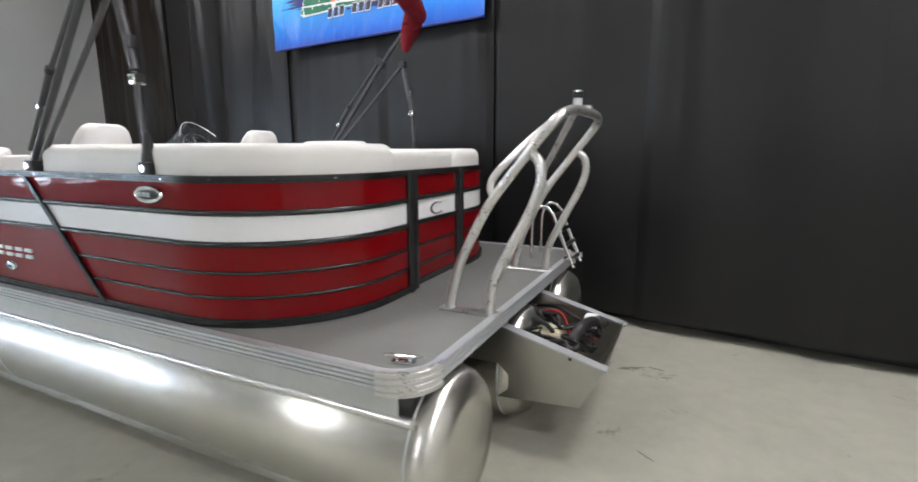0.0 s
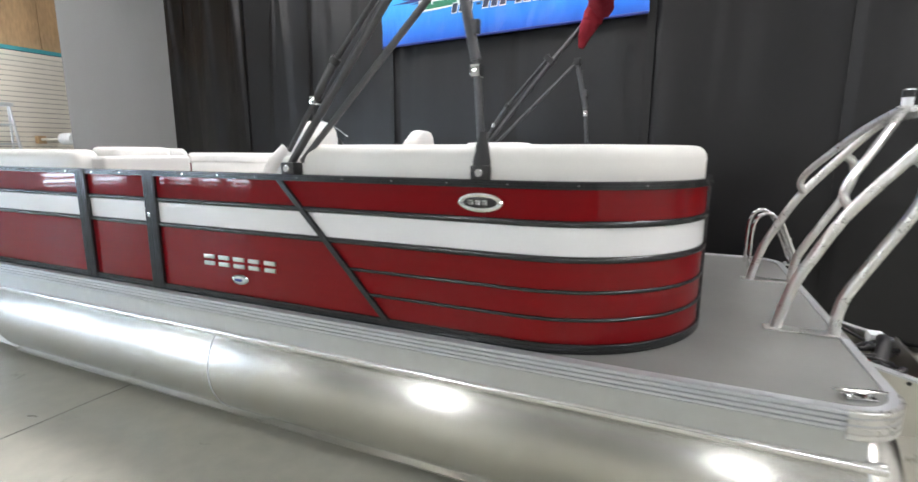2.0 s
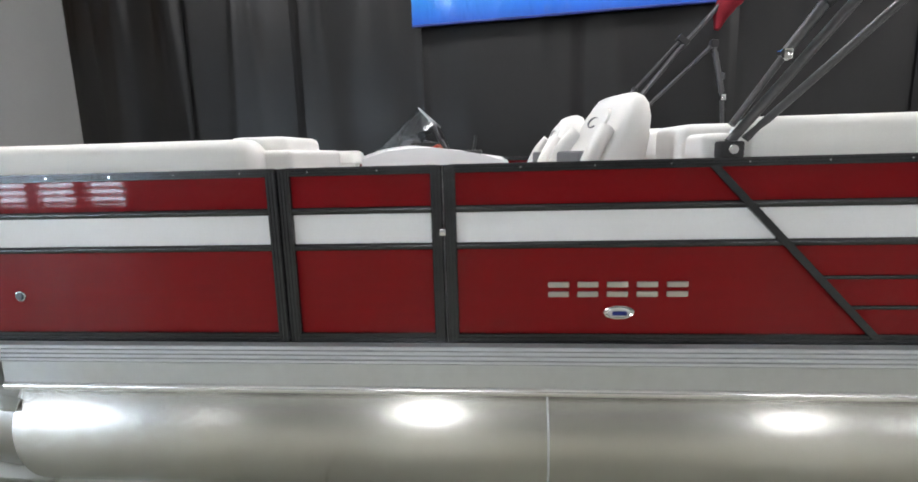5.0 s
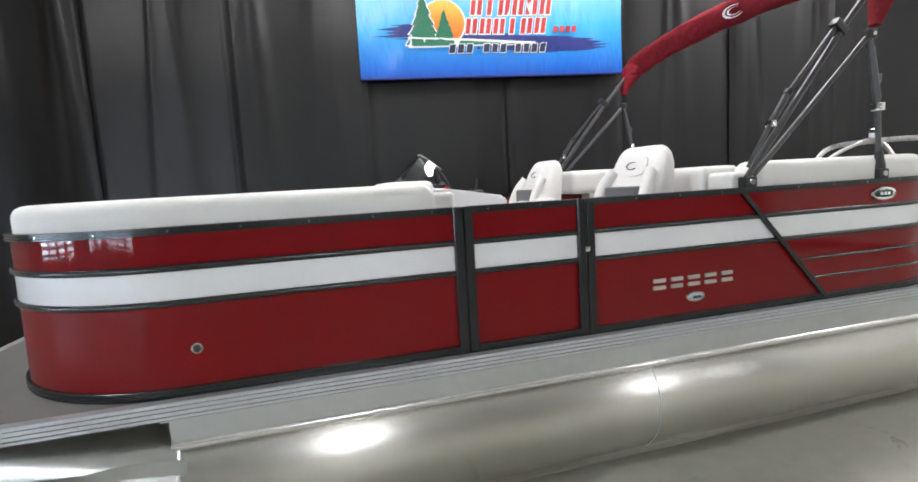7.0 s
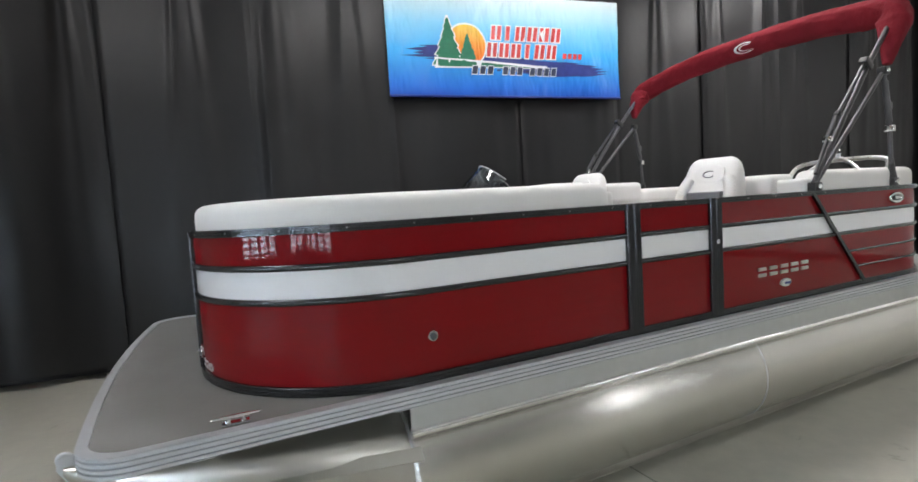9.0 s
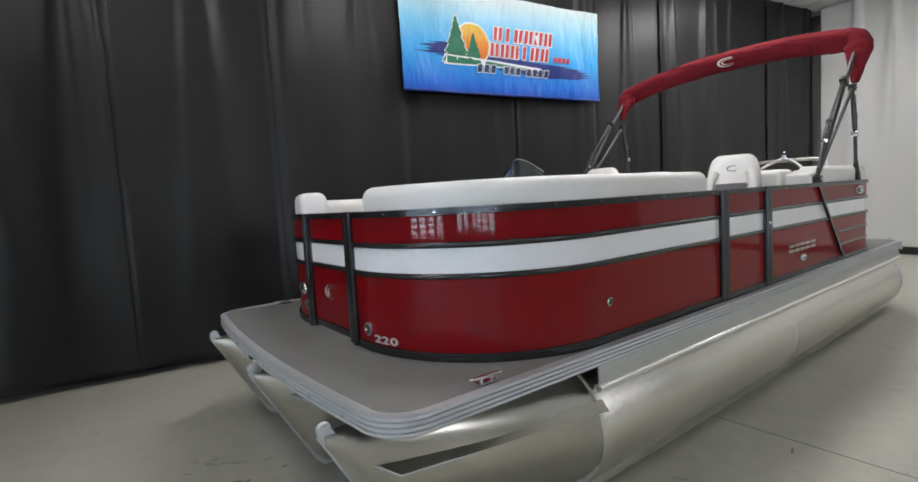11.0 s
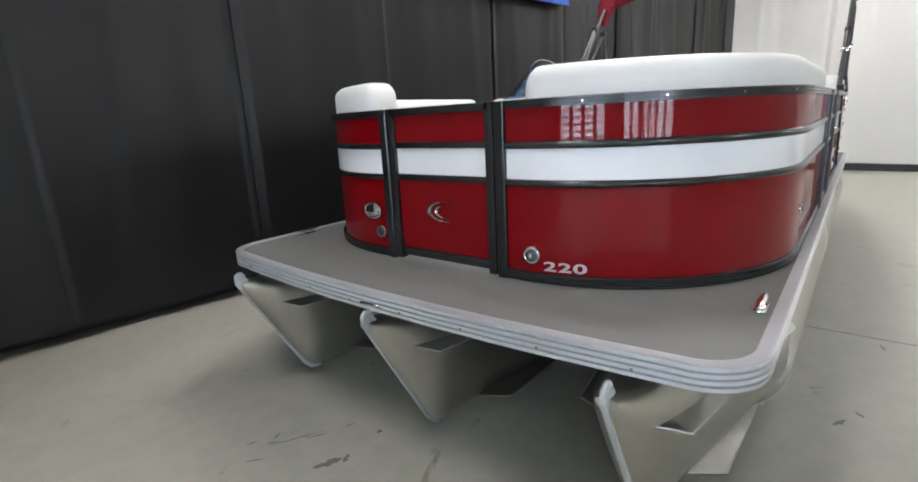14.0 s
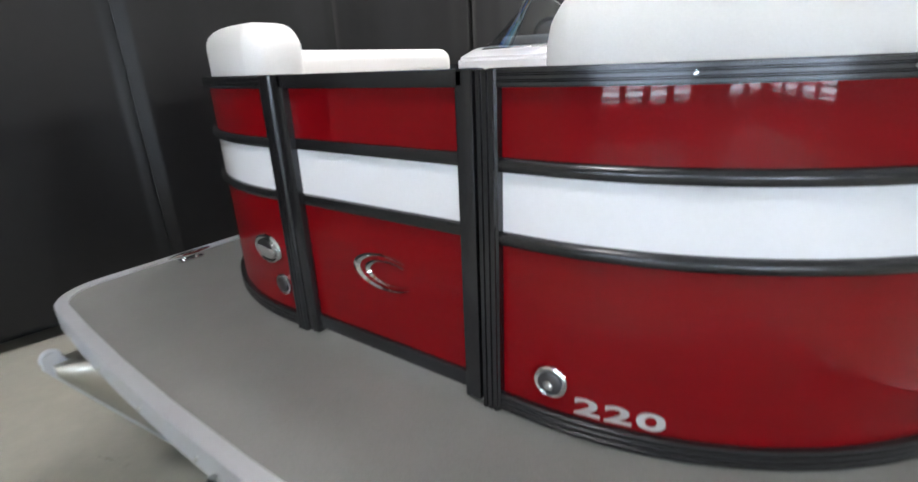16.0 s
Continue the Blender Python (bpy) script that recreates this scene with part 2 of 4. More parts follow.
def pipe(pts, r, seg=12, smooth=0, ry=None, bm=None):
    """A round tube along points; ry gives an oval one."""
    P = smooth_path(pts, smooth) if smooth else [Vector(p) for p in pts]
    rings = []
    up = Vector((0, 0, 1))
    d0 = (P[1] - P[0]).normalized()
    if abs(d0.z) > 0.9:
        up = Vector((0, 1, 0))
    u = d0.cross(up).normalized()
    for i, p in enumerate(P):
        d = (P[min(i + 1, len(P) - 1)] - P[max(i - 1, 0)]).normalized()
        u = (u - d * u.dot(d)).normalized()
        v = d.cross(u)
        rings.append([p + u * (r * math.cos(a)) + v * ((ry or r) * math.sin(a)) for a in (2 * math.pi * k / seg for k in range(seg))])
    return loft(rings, bm=bm)


def disc(c, n, r, depth, seg=24, r2=None, ry=None):
    """A short cylinder or cone from c along n; ry makes it oval in height."""
    n = Vector(n).normalized()
    u = Vector((0, 0, 1)).cross(n)
    u = u.normalized() if u.length > 0.01 else Vector((1, 0, 0))
    v = n.cross(u)
    rr = []
    for d, k in ((0, 1.0), (depth * 0.7, 1.0), (depth, (r2 if r2 is not None else r * 0.9) / r)):
        rr.append([Vector(c) + n * d + u * (r * k * math.cos(a)) + v * ((ry or r) * k * math.sin(a)) for a in (2 * math.pi * q / seg for q in range(seg))])
    return loft(rr)


def torus(c, n, R, r, seg=28, sub=8, Rv=None):
    n = Vector(n).normalized()
    u = Vector((0, 0, 1)).cross(n)
    u = u.normalized() if u.length > 0.01 else Vector((1, 0, 0))
    v = n.cross(u)
    rings = []
    for q in range(seg):
        a = 2 * math.pi * q / seg
        d = u * math.cos(a) + v * math.sin(a)
        cc = Vector(c) + u * (R * math.cos(a)) + v * ((Rv or R) * math.sin(a))
        rings.append([cc + d * (r * math.cos(b)) + n * (r * math.sin(b)) for b in (2 * math.pi * k / sub for k in range(sub))])
    return loft(rings, close=True)


def grid_sheet(fn, nu, nv, thick=0.004):
    """A sheet from fn(u, v), with thickness along its mean normal."""
    bm = bmesh.new()
    P = [[Vector(fn(i / nu, j / nv)) for j in range(nv + 1)] for i in range(nu + 1)]
    nrm = (P[-1][0] - P[0][0]).cross(P[0][-1] - P[0][0]).normalized() * thick
    A = [[bm.verts.new(p) for p in row] for row in P]
    B = [[bm.verts.new(p + nrm) for p in row] for row in P]
    for i in range(nu):
        for j in range(nv):
            bm.faces.new((A[i][j], A[i + 1][j], A[i + 1][j + 1], A[i][j + 1]))
            bm.faces.new((B[i][j], B[i][j + 1], B[i + 1][j + 1], B[i + 1][j]))
    for i in range(nu):
        bm.faces.new((A[i][0], B[i][0], B[i + 1][0], A[i + 1][0]))
        bm.faces.new((A[i][nv], A[i + 1][nv], B[i + 1][nv], B[i][nv]))
    for j in range(nv):
        bm.faces.new((A[0][j], A[0][j + 1], B[0][j + 1], B[0][j]))
        bm.faces.new((A[nu][j], B[nu][j], B[nu][j + 1], A[nu][j + 1]))
    return bm


def prism(pts, offset):
    """A flat polygon of 3D points, given thickness by an offset vector."""
    return loft([[Vector(p) for p in pts], [Vector(p) + Vector(offset) for p in pts]])


# ---- the hall ----
def cy(x):
    """The line of the black curtains."""
    return 2.36 - 0.135 * x


CU = Vector((1, -0.135, 0)).normalized()      # along the curtains
CN = Vector((-0.135, -1, 0)).normalized()     # out of them, into the hall
Z_FLOOR = -0.046

FLOOR = structure(part("floor", box(-12.3, 9.6, -9.3, 4.2, -0.25, Z_FLOOR), M_FLOOR, smooth=False), "pale grey-green sealed concrete floor with scuffs and stains")


part("floor_joint", box(-0.604, -0.596, -8.9, 2.3, -0.06, Z_FLOOR + 0.002), M_JOINT, FLOOR, "dark sawn joint in the concrete", smooth=False)
part("floor_joint", box(-11.9, 8.2, -4.304, -4.296, -0.06, Z_FLOOR + 0.002), M_JOINT, FLOOR, "dark sawn joint in the concrete", smooth=False)


# scuffs and an oil mark on the concrete by the bow
def scuff(x, y, length, width, turn, seed):
    rnd = random.Random(seed)
    m = Matrix.Translation((x, y, Z_FLOOR)) @ Matrix.Rotation(radians(turn), 4, "Z")
    n = 9
    top = [(length * (k / n - 0.5), width * (0.15 + rnd.random()) * math.sin(math.pi * (k + 0.3) / (n + 0.6))) for k in range(n + 1)]
    low = [(length * (k / n - 0.5), -width * (0.15 + rnd.random()) * math.sin(math.pi * (k + 0.3) / (n + 0.6))) for k in range(n, -1, -1)]
    part("scuff_mark", prism([m @ Vector((u, v, 0.0005)) for u, v in top + low], (0, 0, 0.001)), M_STAIN, FLOOR, "dark scuff on the concrete", smooth=False)


for k, (x, y, ln, wd, tn) in enumerate(((-3.26, 0.53, 0.26, 0.004, -29), (-3.20, 0.47, 0.10, 0.005, -33), (-3.41, 0.68, 0.05, 0.006, -20), (-3.35, 0.60, 0.06, 0.007, -40), (-3.31, 0.63, 0.05, 0.008, 10),
                                        (-3.47, 0.55, 0.08, 0.005, -36), (-3.29, 0.26, 0.13, 0.030, -24), (-3.22, 0.22, 0.06, 0.020, 30), (-3.05, 0.40, 0.05, 0.006, -10), (-3.62, 0.36, 0.07, 0.006, -50), (-3.0, 0.24, 0.03, 0.012, 0),
                                        (4.06, 0.97, 0.22, 0.030, 30), (4.22, 1.03, 0.12, 0.018, -10), (4.30, 0.90, 0.09, 0.010, 20), (4.26, -0.14, 0.12, 0.008, -35), (-0.73, -1.66, 0.08, 0.010, 15), (-1.74, -1.49, 0.10, 0.016, -30), (-1.62, -1.56, 0.06, 0.010, 50))):
    scuff(x, y, ln, wd, tn, k)


def ceiling():
    bm = bmesh.new()
    pts = []
    x = -12.3
    while x < 9.6:
        pts += [(x, 5.0), (x + 0.10, 5.0), (x + 0.12, 5.025), (x + 0.18, 5.025)]
        x += 0.2
    ring = [(p[0], p[1]) for p in pts] + [(9.7, 5.3), (-12.3, 5.3)]
    a = [bm.verts.new((u, -9.3, z)) for u, z in ring]
    b = [bm.verts.new((u, 4.2, z)) for u, z in ring]
    n = len(ring)
    for i in range(n):
        bm.faces.new((a[i], a[(i + 1) % n], b[(i + 1) % n], b[i]))
    return bm


structure(part("ceiling", ceiling(), M_CEIL, smooth=False), "white ribbed metal ceiling panels")
structure(part("wall_north", prism([(-6.5, cy(-6.5) + 0.30, -0.1), (9.6, cy(9.6) + 0.30, -0.1), (9.6, cy(9.6) + 0.30, 5.0), (-6.5, cy(-6.5) + 0.30, 5.0)], (0.02, 0.15, 0)), M_BLACK, smooth=False), "dark wall behind the hanging black curtains")
structure(part("wall_north_far", box(-12.3, -6.3, 3.65, 3.85, -0.1, 5.0), M_WALL, smooth=False), "plain painted wall beyond the curtains")
structure(part("wall_east", box(9.25, 9.45, -9.3, 1.4, -0.1, 5.0), M_WALL, smooth=False), "plain wall behind the pale curtains")


WIN_Y = (-0.3, -1.5, -2.7, -3.9, -7.0, -8.2)
WIN_X = (-11.2, -10.1, -9.0, -7.9)


def wall_with_windows(start, end, centres, w, z0, z1, m):
    """A wall along its own x axis, pierced at the given centres."""
    bm = bmesh.new()
    edges = [start]
    for c in sorted(centres):
        edges += [c - w / 2, c + w / 2]
    edges.append(end)
    for i in range(0, len(edges), 2):
        box(edges[i], edges[i + 1], 0, 0.15, -0.1, 5.0, bm=bm)
    for c in centres:
        box(c - w / 2, c + w / 2, 0, 0.15, -0.1, z0, bm=bm)
        box(c - w / 2, c + w / 2, 0, 0.15, z1, 5.0, bm=bm)
    bmesh.ops.transform(bm, matrix=m, verts=bm.verts)
    return bm


WEST = Matrix.Translation((-12.0, 0, 0)) @ Matrix.Rotation(radians(90), 4, "Z")
SOUTH = Matrix.Translation((0, -9.0, 0)) @ Matrix.Rotation(radians(180), 4, "Z")
structure(part("wall_west", wall_with_windows(-9.3, 4.0, WIN_Y, 0.9, 0.6, 2.4, WEST), M_WALL, smooth=False), "plain painted end wall with windows")
structure(part("wall_south", wall_with_windows(-9.6, 12.0, [-x for x in WIN_X], 0.9, 0.6, 2.4, SOUTH), M_WALL, smooth=False), "plain painted wall with windows at one end")
structure(part("backdrop_west", box(-12.7, -12.65, -9.2, 0.6, 0.2, 3.0), M_SKYGLOW, smooth=False), "bright daylight outside the end windows")
structure(part("backdrop_south", box(-12.0, -7.0, -9.70, -9.65, 0.2, 3.0), M_SKYGLOW, smooth=False), "bright daylight outside the side windows")


def window(i, m):
    w = structure(new("window_%d" % i), "white framed window with open slatted blind")
    w.matrix_world = m
    fr = bmesh.new()
    for a, b, c, d in ((-0.45, -0.41, 0, 1.8), (0.41, 0.45, 0, 1.8), (-0.41, 0.41, 0, 0.04), (-0.41, 0.41, 1.76, 1.8)):
        box(a, b, -0.02, 0.12, c, d, bm=fr)
    part("window_frame", fr, M_WHITE, w, smooth=False)
    first = part("slat", box(-0.41, 0.41, -0.01, 0.03, -0.040, 0.040), M_WHITE, w, smooth=False)
    first.location = (0, 0, 0.10)
    for k in range(1, 12):
        q = first.copy()
        scene.collection.objects.link(q)
        q.location = (0, 0, 0.10 + 0.148 * k)


for i, y in enumerate(WIN_Y):
    window(i + 1, WEST @ Matrix.Translation((y, 0, 0.6)))
for i, x in enumerate(WIN_X):
    window(len(WIN_Y) + i + 1, SOUTH @ Matrix.Translation((-x, 0, 0.6)))

# slat wall, plywood and the grey partition past the bow
sw = structure(new("wall_slatted"), "white slatted display wall with teal strip and plywood above")
sw.location = (-6.6, 0, 0)
part("panel", box(-0.05, -0.006, 0.75, 3.6, Z_FLOOR, 3.06), M_BLACK, sw, smooth=False)
n_slat = 0
first = None
while n_slat < 40:
    z = 0.03 + 0.0757 * n_slat
    if first is None:
        first = part("slat", box(-0.006, 0.010, 0.75, 3.6, 0, 0.069, 0.002, 1), M_SLAT, sw, smooth=False)
        first.location = (0, 0, z)
    else:
        s = first.copy()
        scene.collection.objects.link(s)
        s.location = (0, 0, z)
    n_slat += 1
part("strip", box(-0.04, 0.014, 0.75, 3.6, 3.065, 3.12), M_TEAL, sw, "teal painted strip", smooth=False)
for k in range(3):
    part("board", box(-0.04, 0.0, 0.75 + 0.95 * k, 1.695 + 0.95 * k, 3.125, 5.0), M_PLY, sw, "bare plywood sheet", smooth=False)


def curtain(x0, x1, z0, z1, seed, material, origin=None, along=CU, out=CN, amp=0.028, folds=2, name="curtain"):
    """A hanging sheet: slow waves, and soft ridges that fan down and fade from the points it hangs by."""
    rnd = random.Random(seed)
    ph = [rnd.uniform(0, 6.28) for _ in range(4)]
    ridges = []
    for k in range(folds):
        c = (k + rnd.uniform(0.3, 0.7)) / folds
        for j in range(5):
            ridges.append((c + 0.012 * (j - 2), 0.085 * (j - 2) + rnd.uniform(-0.03, 0.03), rnd.uniform(0.018, 0.032), rnd.uniform(0.5, 1.1), rnd.uniform(1.1, 2.4)))
    length = x1 - x0
    o = origin if origin is not None else Vector((0, cy(0), 0))

    def fn(u, v):
        s = x0 + length * u
        drop = 1 - v
        edge = min(1, u / 0.05, (1 - u) / 0.05)
        f = 0.55 * math.sin(4.2 * u + ph[0] + 0.5 * drop) + 0.35 * math.sin(9.5 * u + ph[1] - 0.8 * drop) * (0.4 + 0.6 * drop)
        f += 0.5 * noise.noise(Vector((s * 0.8, v * 0.9, seed)))
        for c, lean, wd, high, fade in ridges:
            d = (u - c - lean * drop) / (wd * (0.8 + 2.6 * drop))
            f += 0.55 * high * math.exp(-d * d) * math.exp(-fade * drop * drop * 1.6)
        p = o + along * s + out * (amp * f * edge)
        return (p.x, p.y, z0 + (z1 - z0) * v)
    return part(name, grid_sheet(fn, 110, 36, 0.004), material)


SEAMS = (-6.35, -4.85, -3.55, -2.10, -0.62, 1.02, 2.47, 3.95, 5.45, 7.0, 8.62)
for i in range(len(SEAMS) - 1):
    a, b = SEAMS[i] / CU.x, SEAMS[i + 1] / CU.x
    c = curtain(a + 0.006, b + 0.02, 0.07, 4.98, i + 1, M_CURTAIN, Vector((0, cy(0) + (0.03 if i % 2 else 0.055), 0)), amp=(0.045, 0.045, 0.034, 0.034)[min(i, 3)], folds=(3, 2, 1, 2, 2, 2, 1, 2, 1, 2)[i])
    tagged(c, "black vinyl curtain panel hanging in soft folds", "curtain", "black curtains")
for i in range(5):
    c = curtain(0.02 + 1.75 * i, 1.78 + 1.75 * i, 0.10, 4.97, 40 + i, M_PALE_CLOTH, Vector((8.75, 1.10, 0)), Vector((-0.05, -1, 0)).normalized(), Vector((-1, 0.05, 0)).normalized(), amp=0.055, folds=2)
    tagged(c, "pale grey curtain panel on the end wall", "curtain", "pale curtains")
part_grey = curtain(0, 1.50, 0.05, 4.97, 77, M_GREY_CLOTH, Vector((-4.60, 2.38, 0)), Vector((0.0, -1, 0)).normalized(), Vector((1, 0.0, 0)), amp=0.008, folds=0)
tagged(part_grey, "smooth mid-grey curtain hung as a partition", "curtain")
structure(part("baseboard", prism([(8.70, 1.05, Z_FLOOR), (8.30, -7.9, Z_FLOOR), (8.30, -7.9, 0.09), (8.70, 1.05, 0.09)], (0.03, 0, 0)), M_BLACK, smooth=False), "black base strip under the pale curtains")

# paper roll on its peg, and the step ladder by the slatted wall
roll = tagged(new("paper_roll"), "white paper towel roll on a wooden wall peg", "paper roll")
RY, RZ = 1.46, 1.735
rings = [[(x, RY + r * math.cos(q), RZ + r * math.sin(q)) for q in (2 * math.pi * k / 28 for k in range(28))] for x, r in ((-5.88, 0.020), (-5.88, 0.088), (-5.60, 0.092), (-5.592, 0.086), (-5.592, 0.032), (-5.64, 0.030))]
part("paper", loft(rings), M_PRINT_WHITE, roll)
part("core", disc((-5.63, RY, RZ), (1, 0, 0), 0.030, 0.006, 20), M_BLACK, roll)
part("rod", pipe([(-6.58, RY + 0.02, RZ - 0.005), (-5.66, RY, RZ)], 0.020, 12), M_SLAT, roll, "pale wooden rod")
part("bracket", box(-6.588, -6.50, RY - 0.04, RY + 0.08, RZ - 0.07, RZ + 0.05, 0.006, 2), M_PLY, roll, "wooden bracket")


def step_ladder(x, y, h):
    e = tagged(new("step_ladder"), "grey aluminium step ladder standing open", "ladder")
    for s in (-1, 1):
        part("front_rail", pipe([(x + 0.30, y + s * 0.26, Z_FLOOR), (x, y + s * 0.17, h)], 0.020, 8), M_SKIRT, e)
        part("rear_rail", pipe([(x - 0.28, y + s * 0.26, Z_FLOOR), (x - 0.03, y + s * 0.17, h)], 0.016, 8), M_SKIRT, e)
    for k in range(1, 8):
        t = k / 8
        part("step", box(x + 0.30 * (1 - t) - 0.05, x + 0.30 * (1 - t) + 0.04, y - 0.26 + 0.09 * t, y + 0.26 - 0.09 * t, h * t - 0.012, h * t + 0.012, 0.004, 1), M_SKIRT, e)
    part("top_cap", box(x - 0.08, x + 0.06, y - 0.20, y + 0.20, h - 0.01, h + 0.04, 0.01, 2), M_SKIRT, e)


step_ladder(-6.2, 0.80, 2.2)

# unseen fill lights, added under the ceiling to brighten floor, curtains and boat
def fill_panel(x, y):
    e = tagged(new("fill_panel"), "unseen flat rectangular fill light, added under the ceiling to brighten the hall", "light", "ceiling lights")
    part("housing", box(-0.64, 0.64, -0.36, 0.36, 0.0, 0.10, 0.01, 1), M_HOUSING, e)
    part("diffuser", box(-0.60, 0.60, -0.32, 0.32, -0.02, -0.002), M_LAMP, e, "glowing white diffuser", smooth=False)
    e.location = (x, y, 4.88)
    return e


L0 = fill_panel(-1.0, -0.1)
# spots chosen for the brightness they give, not for known fixtures
for x, y in ((-4.7, -0.2), (5.3, 0.2), (1.7, 0.1), (6.9, -2.6)):
    copy_thing(L0, pose(x, y, 4.88))


def hanging_light(x, y, z, r):
    e = tagged(new("hanging_light"), "broad round white hanging hall light, switched on" if r > 0.3 else "small round white hanging hall light, switched on", "light", "hanging lights")
    part("housing", disc((0, 0, 0.8 * r), (0, 0, 1), r, 0.5 * r, 28, 0.5 * r), M_HOUSING, e)
    rings = [[(r * k * math.cos(q), r * k * math.sin(q), r * h) for q in (2 * math.pi * j / 28 for j in range(28))] for k, h in ((0.5, -0.85), (0.85, -0.6), (1.0, 0.0), (0.95, 0.6), (0.85, 0.79))]
    part("diffuser", loft(rings), M_SPOT, e, "glowing white diffuser")
    part("cord", pipe([(0, 0, 1.3 * r), (0, 0, 5.0 - z)], 0.006, 6), M_BLACK, e)
    e.location = (x, y, z)
    return e


for x, y, z, r in ((-1.05, -7.6, 3.1, 0.36), (4.8, -7.5, 2.7, 0.27), (-7.4, -7.2, 2.4, 0.22), (6.9, -7.9, 2.5, 0.16), (-5.2, -8.3, 1.9, 0.15)):
    hanging_light(x, y, z, r)

# ---- the banner ----
def banner():
    e = tagged(new("banner"), "blue vinyl banner with sun, pine trees and red lettering bars", "banner")
    o = Vector((-0.675, 2.402, 2.822)) + CN * 0.03
    L, Hh = 3.14, 1.25

    def at(u, z, d=0.0):
        w = 0.010 * math.sin(u * 5 + z * 4) + 0.008 * noise.noise(Vector((u * 4 + z * 5, z * 2, 3))) + 0.010 * noise.noise(Vector((u * 9 - z * 6, z * 3, 8)))
        p = o + CU * u + CN * (0.012 + w + d)
        return Vector((p.x, p.y, o.z + z))
    part("sheet", grid_sheet(lambda a, b: at(L * a, Hh * b), 70, 36, 0.003), M_BANNER, e)
    part("hem_bar", pipe([at(0, 0.0, 0.012), at(L, 0.0, 0.012)], 0.014), M_PRINT_NAVY, e, "dark blue weighted hem")

    def shape(name, pts, d, material, label=""):
        P = [at(u, z, d) for u, z in pts]
        part(name, prism(P, CN * 0.001), material, e, label, smooth=False)

    def curve_band(name, u0, u1, f, g, d, material, label, n=130):
        top = [(u0 + (u1 - u0) * k / n, f(k / n)) for k in range(n + 1)]
        bot = [(u0 + (u1 - u0) * k / n, g(k / n)) for k in range(n, -1, -1)]
        vsa = [at(u, z, d) for u, z in top]
        vsb = [at(u, z, d) for u, z in bot][::-1]
        bm = bmesh.new()
        a = [bm.verts.new(p) for p in vsa]
        b = [bm.verts.new(p) for p in vsb]
        for k in range(n):
            bm.faces.new((a[k], a[k + 1], b[k + 1], b[k]))
        part(name, bm, material, e, label, smooth=False)
    def rows_shape(name, z0, z1, left, right, d, material, label="", n=30, m=10):
        """A printed patch in rows that follows the sheet's waves."""
        bm = bmesh.new()
        grid = []
        for k in range(n + 1):
            z = z0 + (z1 - z0) * k / n
            a, b = left(z), right(z)
            grid.append([bm.verts.new(at(a + (b - a) * j / m, z, d)) for j in range(m + 1)])
        for k in range(n):
            for j in range(m):
                bm.faces.new((grid[k][j], grid[k][j + 1], grid[k + 1][j + 1], grid[k + 1][j]))
        part(name, bm, material, e, label, smooth=False)

    # brushed blue strokes, thin and ragged at both ends
    for k, (u0, u1, zc, h) in enumerate(((0.14, 2.99, 0.440, 0.016), (0.30, 2.90, 0.475, 0.034), (0.22, 2.80, 0.515, 0.030), (0.42, 2.96, 0.408, 0.020), (0.36, 2.55, 0.555, 0.016))):
        def mid(t, c=zc, a=u0, b=u1):
            u = (a + (b - a) * t - 0.15) / 2.8
            return c + 0.05 * math.sin(6.0 * u + 0.5) - 0.10 * u

        def half(t, h=h, k=k):
            return h * min(1.0, t / 0.10, (1 - t) / 0.10) * (1 + 0.25 * noise.noise(Vector((t * 26, k * 3.1, 0.5))))
        curve_band("brush_stroke", u0, u1, lambda t: mid(t) + half(t), lambda t: mid(t) - half(t), 0.006 + 0.0006 * k, M_PRINT_NAVY, "dark blue brush stroke")
    # sun
    cu, cz, R = 0.97, 0.61, 0.245

    def chord(rad, side):
        return lambda z: cu + side * math.sqrt(max(0.0, rad * rad - (z - cz) ** 2))
    rows_shape("sun_rim", cz - R - 0.02, cz + R + 0.02, chord(R + 0.02, -1), chord(R + 0.02, 1), 0.010, M_PRINT_WHITE, n=48)
    rows_shape("sun", cz - R, cz + R, chord(R, -1), chord(R, 1), 0.0115, M_SUNPRINT, "orange sun disc", n=48)

    def tree(u, z0, h, w, d, grow, material, name):
        tiers = 5

        def width(z, side):
            q = min(max((z - z0) / h, 0.0), 1.0) * tiers
            k, f = int(q), q - int(q)
            outer = w * (1 - k / tiers) * 0.5
            inner = w * (1 - (k + 1) / tiers) * 0.5
            return 0.006 + outer + (inner * 0.75 - outer) * f + 0.012 * noise.noise(Vector((z * 21, side * 4, u))) + grow if q < tiers else 0.004 + grow
        rows_shape(name, z0 - grow, z0 + h + 2 * grow, lambda z: u - width(z, -1), lambda z: u + width(z, 1), d, material, "printed pine tree", n=60, m=8)
    tree(0.74, 0.37, 0.55, 0.40, 0.0130, 0.014, M_PRINT_WHITE, "tree_outline")
    tree(0.74, 0.37, 0.55, 0.40, 0.0145, 0.0, M_PRINT_GREEN, "pine_tree")
    tree(0.98, 0.38, 0.36, 0.27, 0.0155, 0.0, M_PRINT_GREEN, "pine_tree")
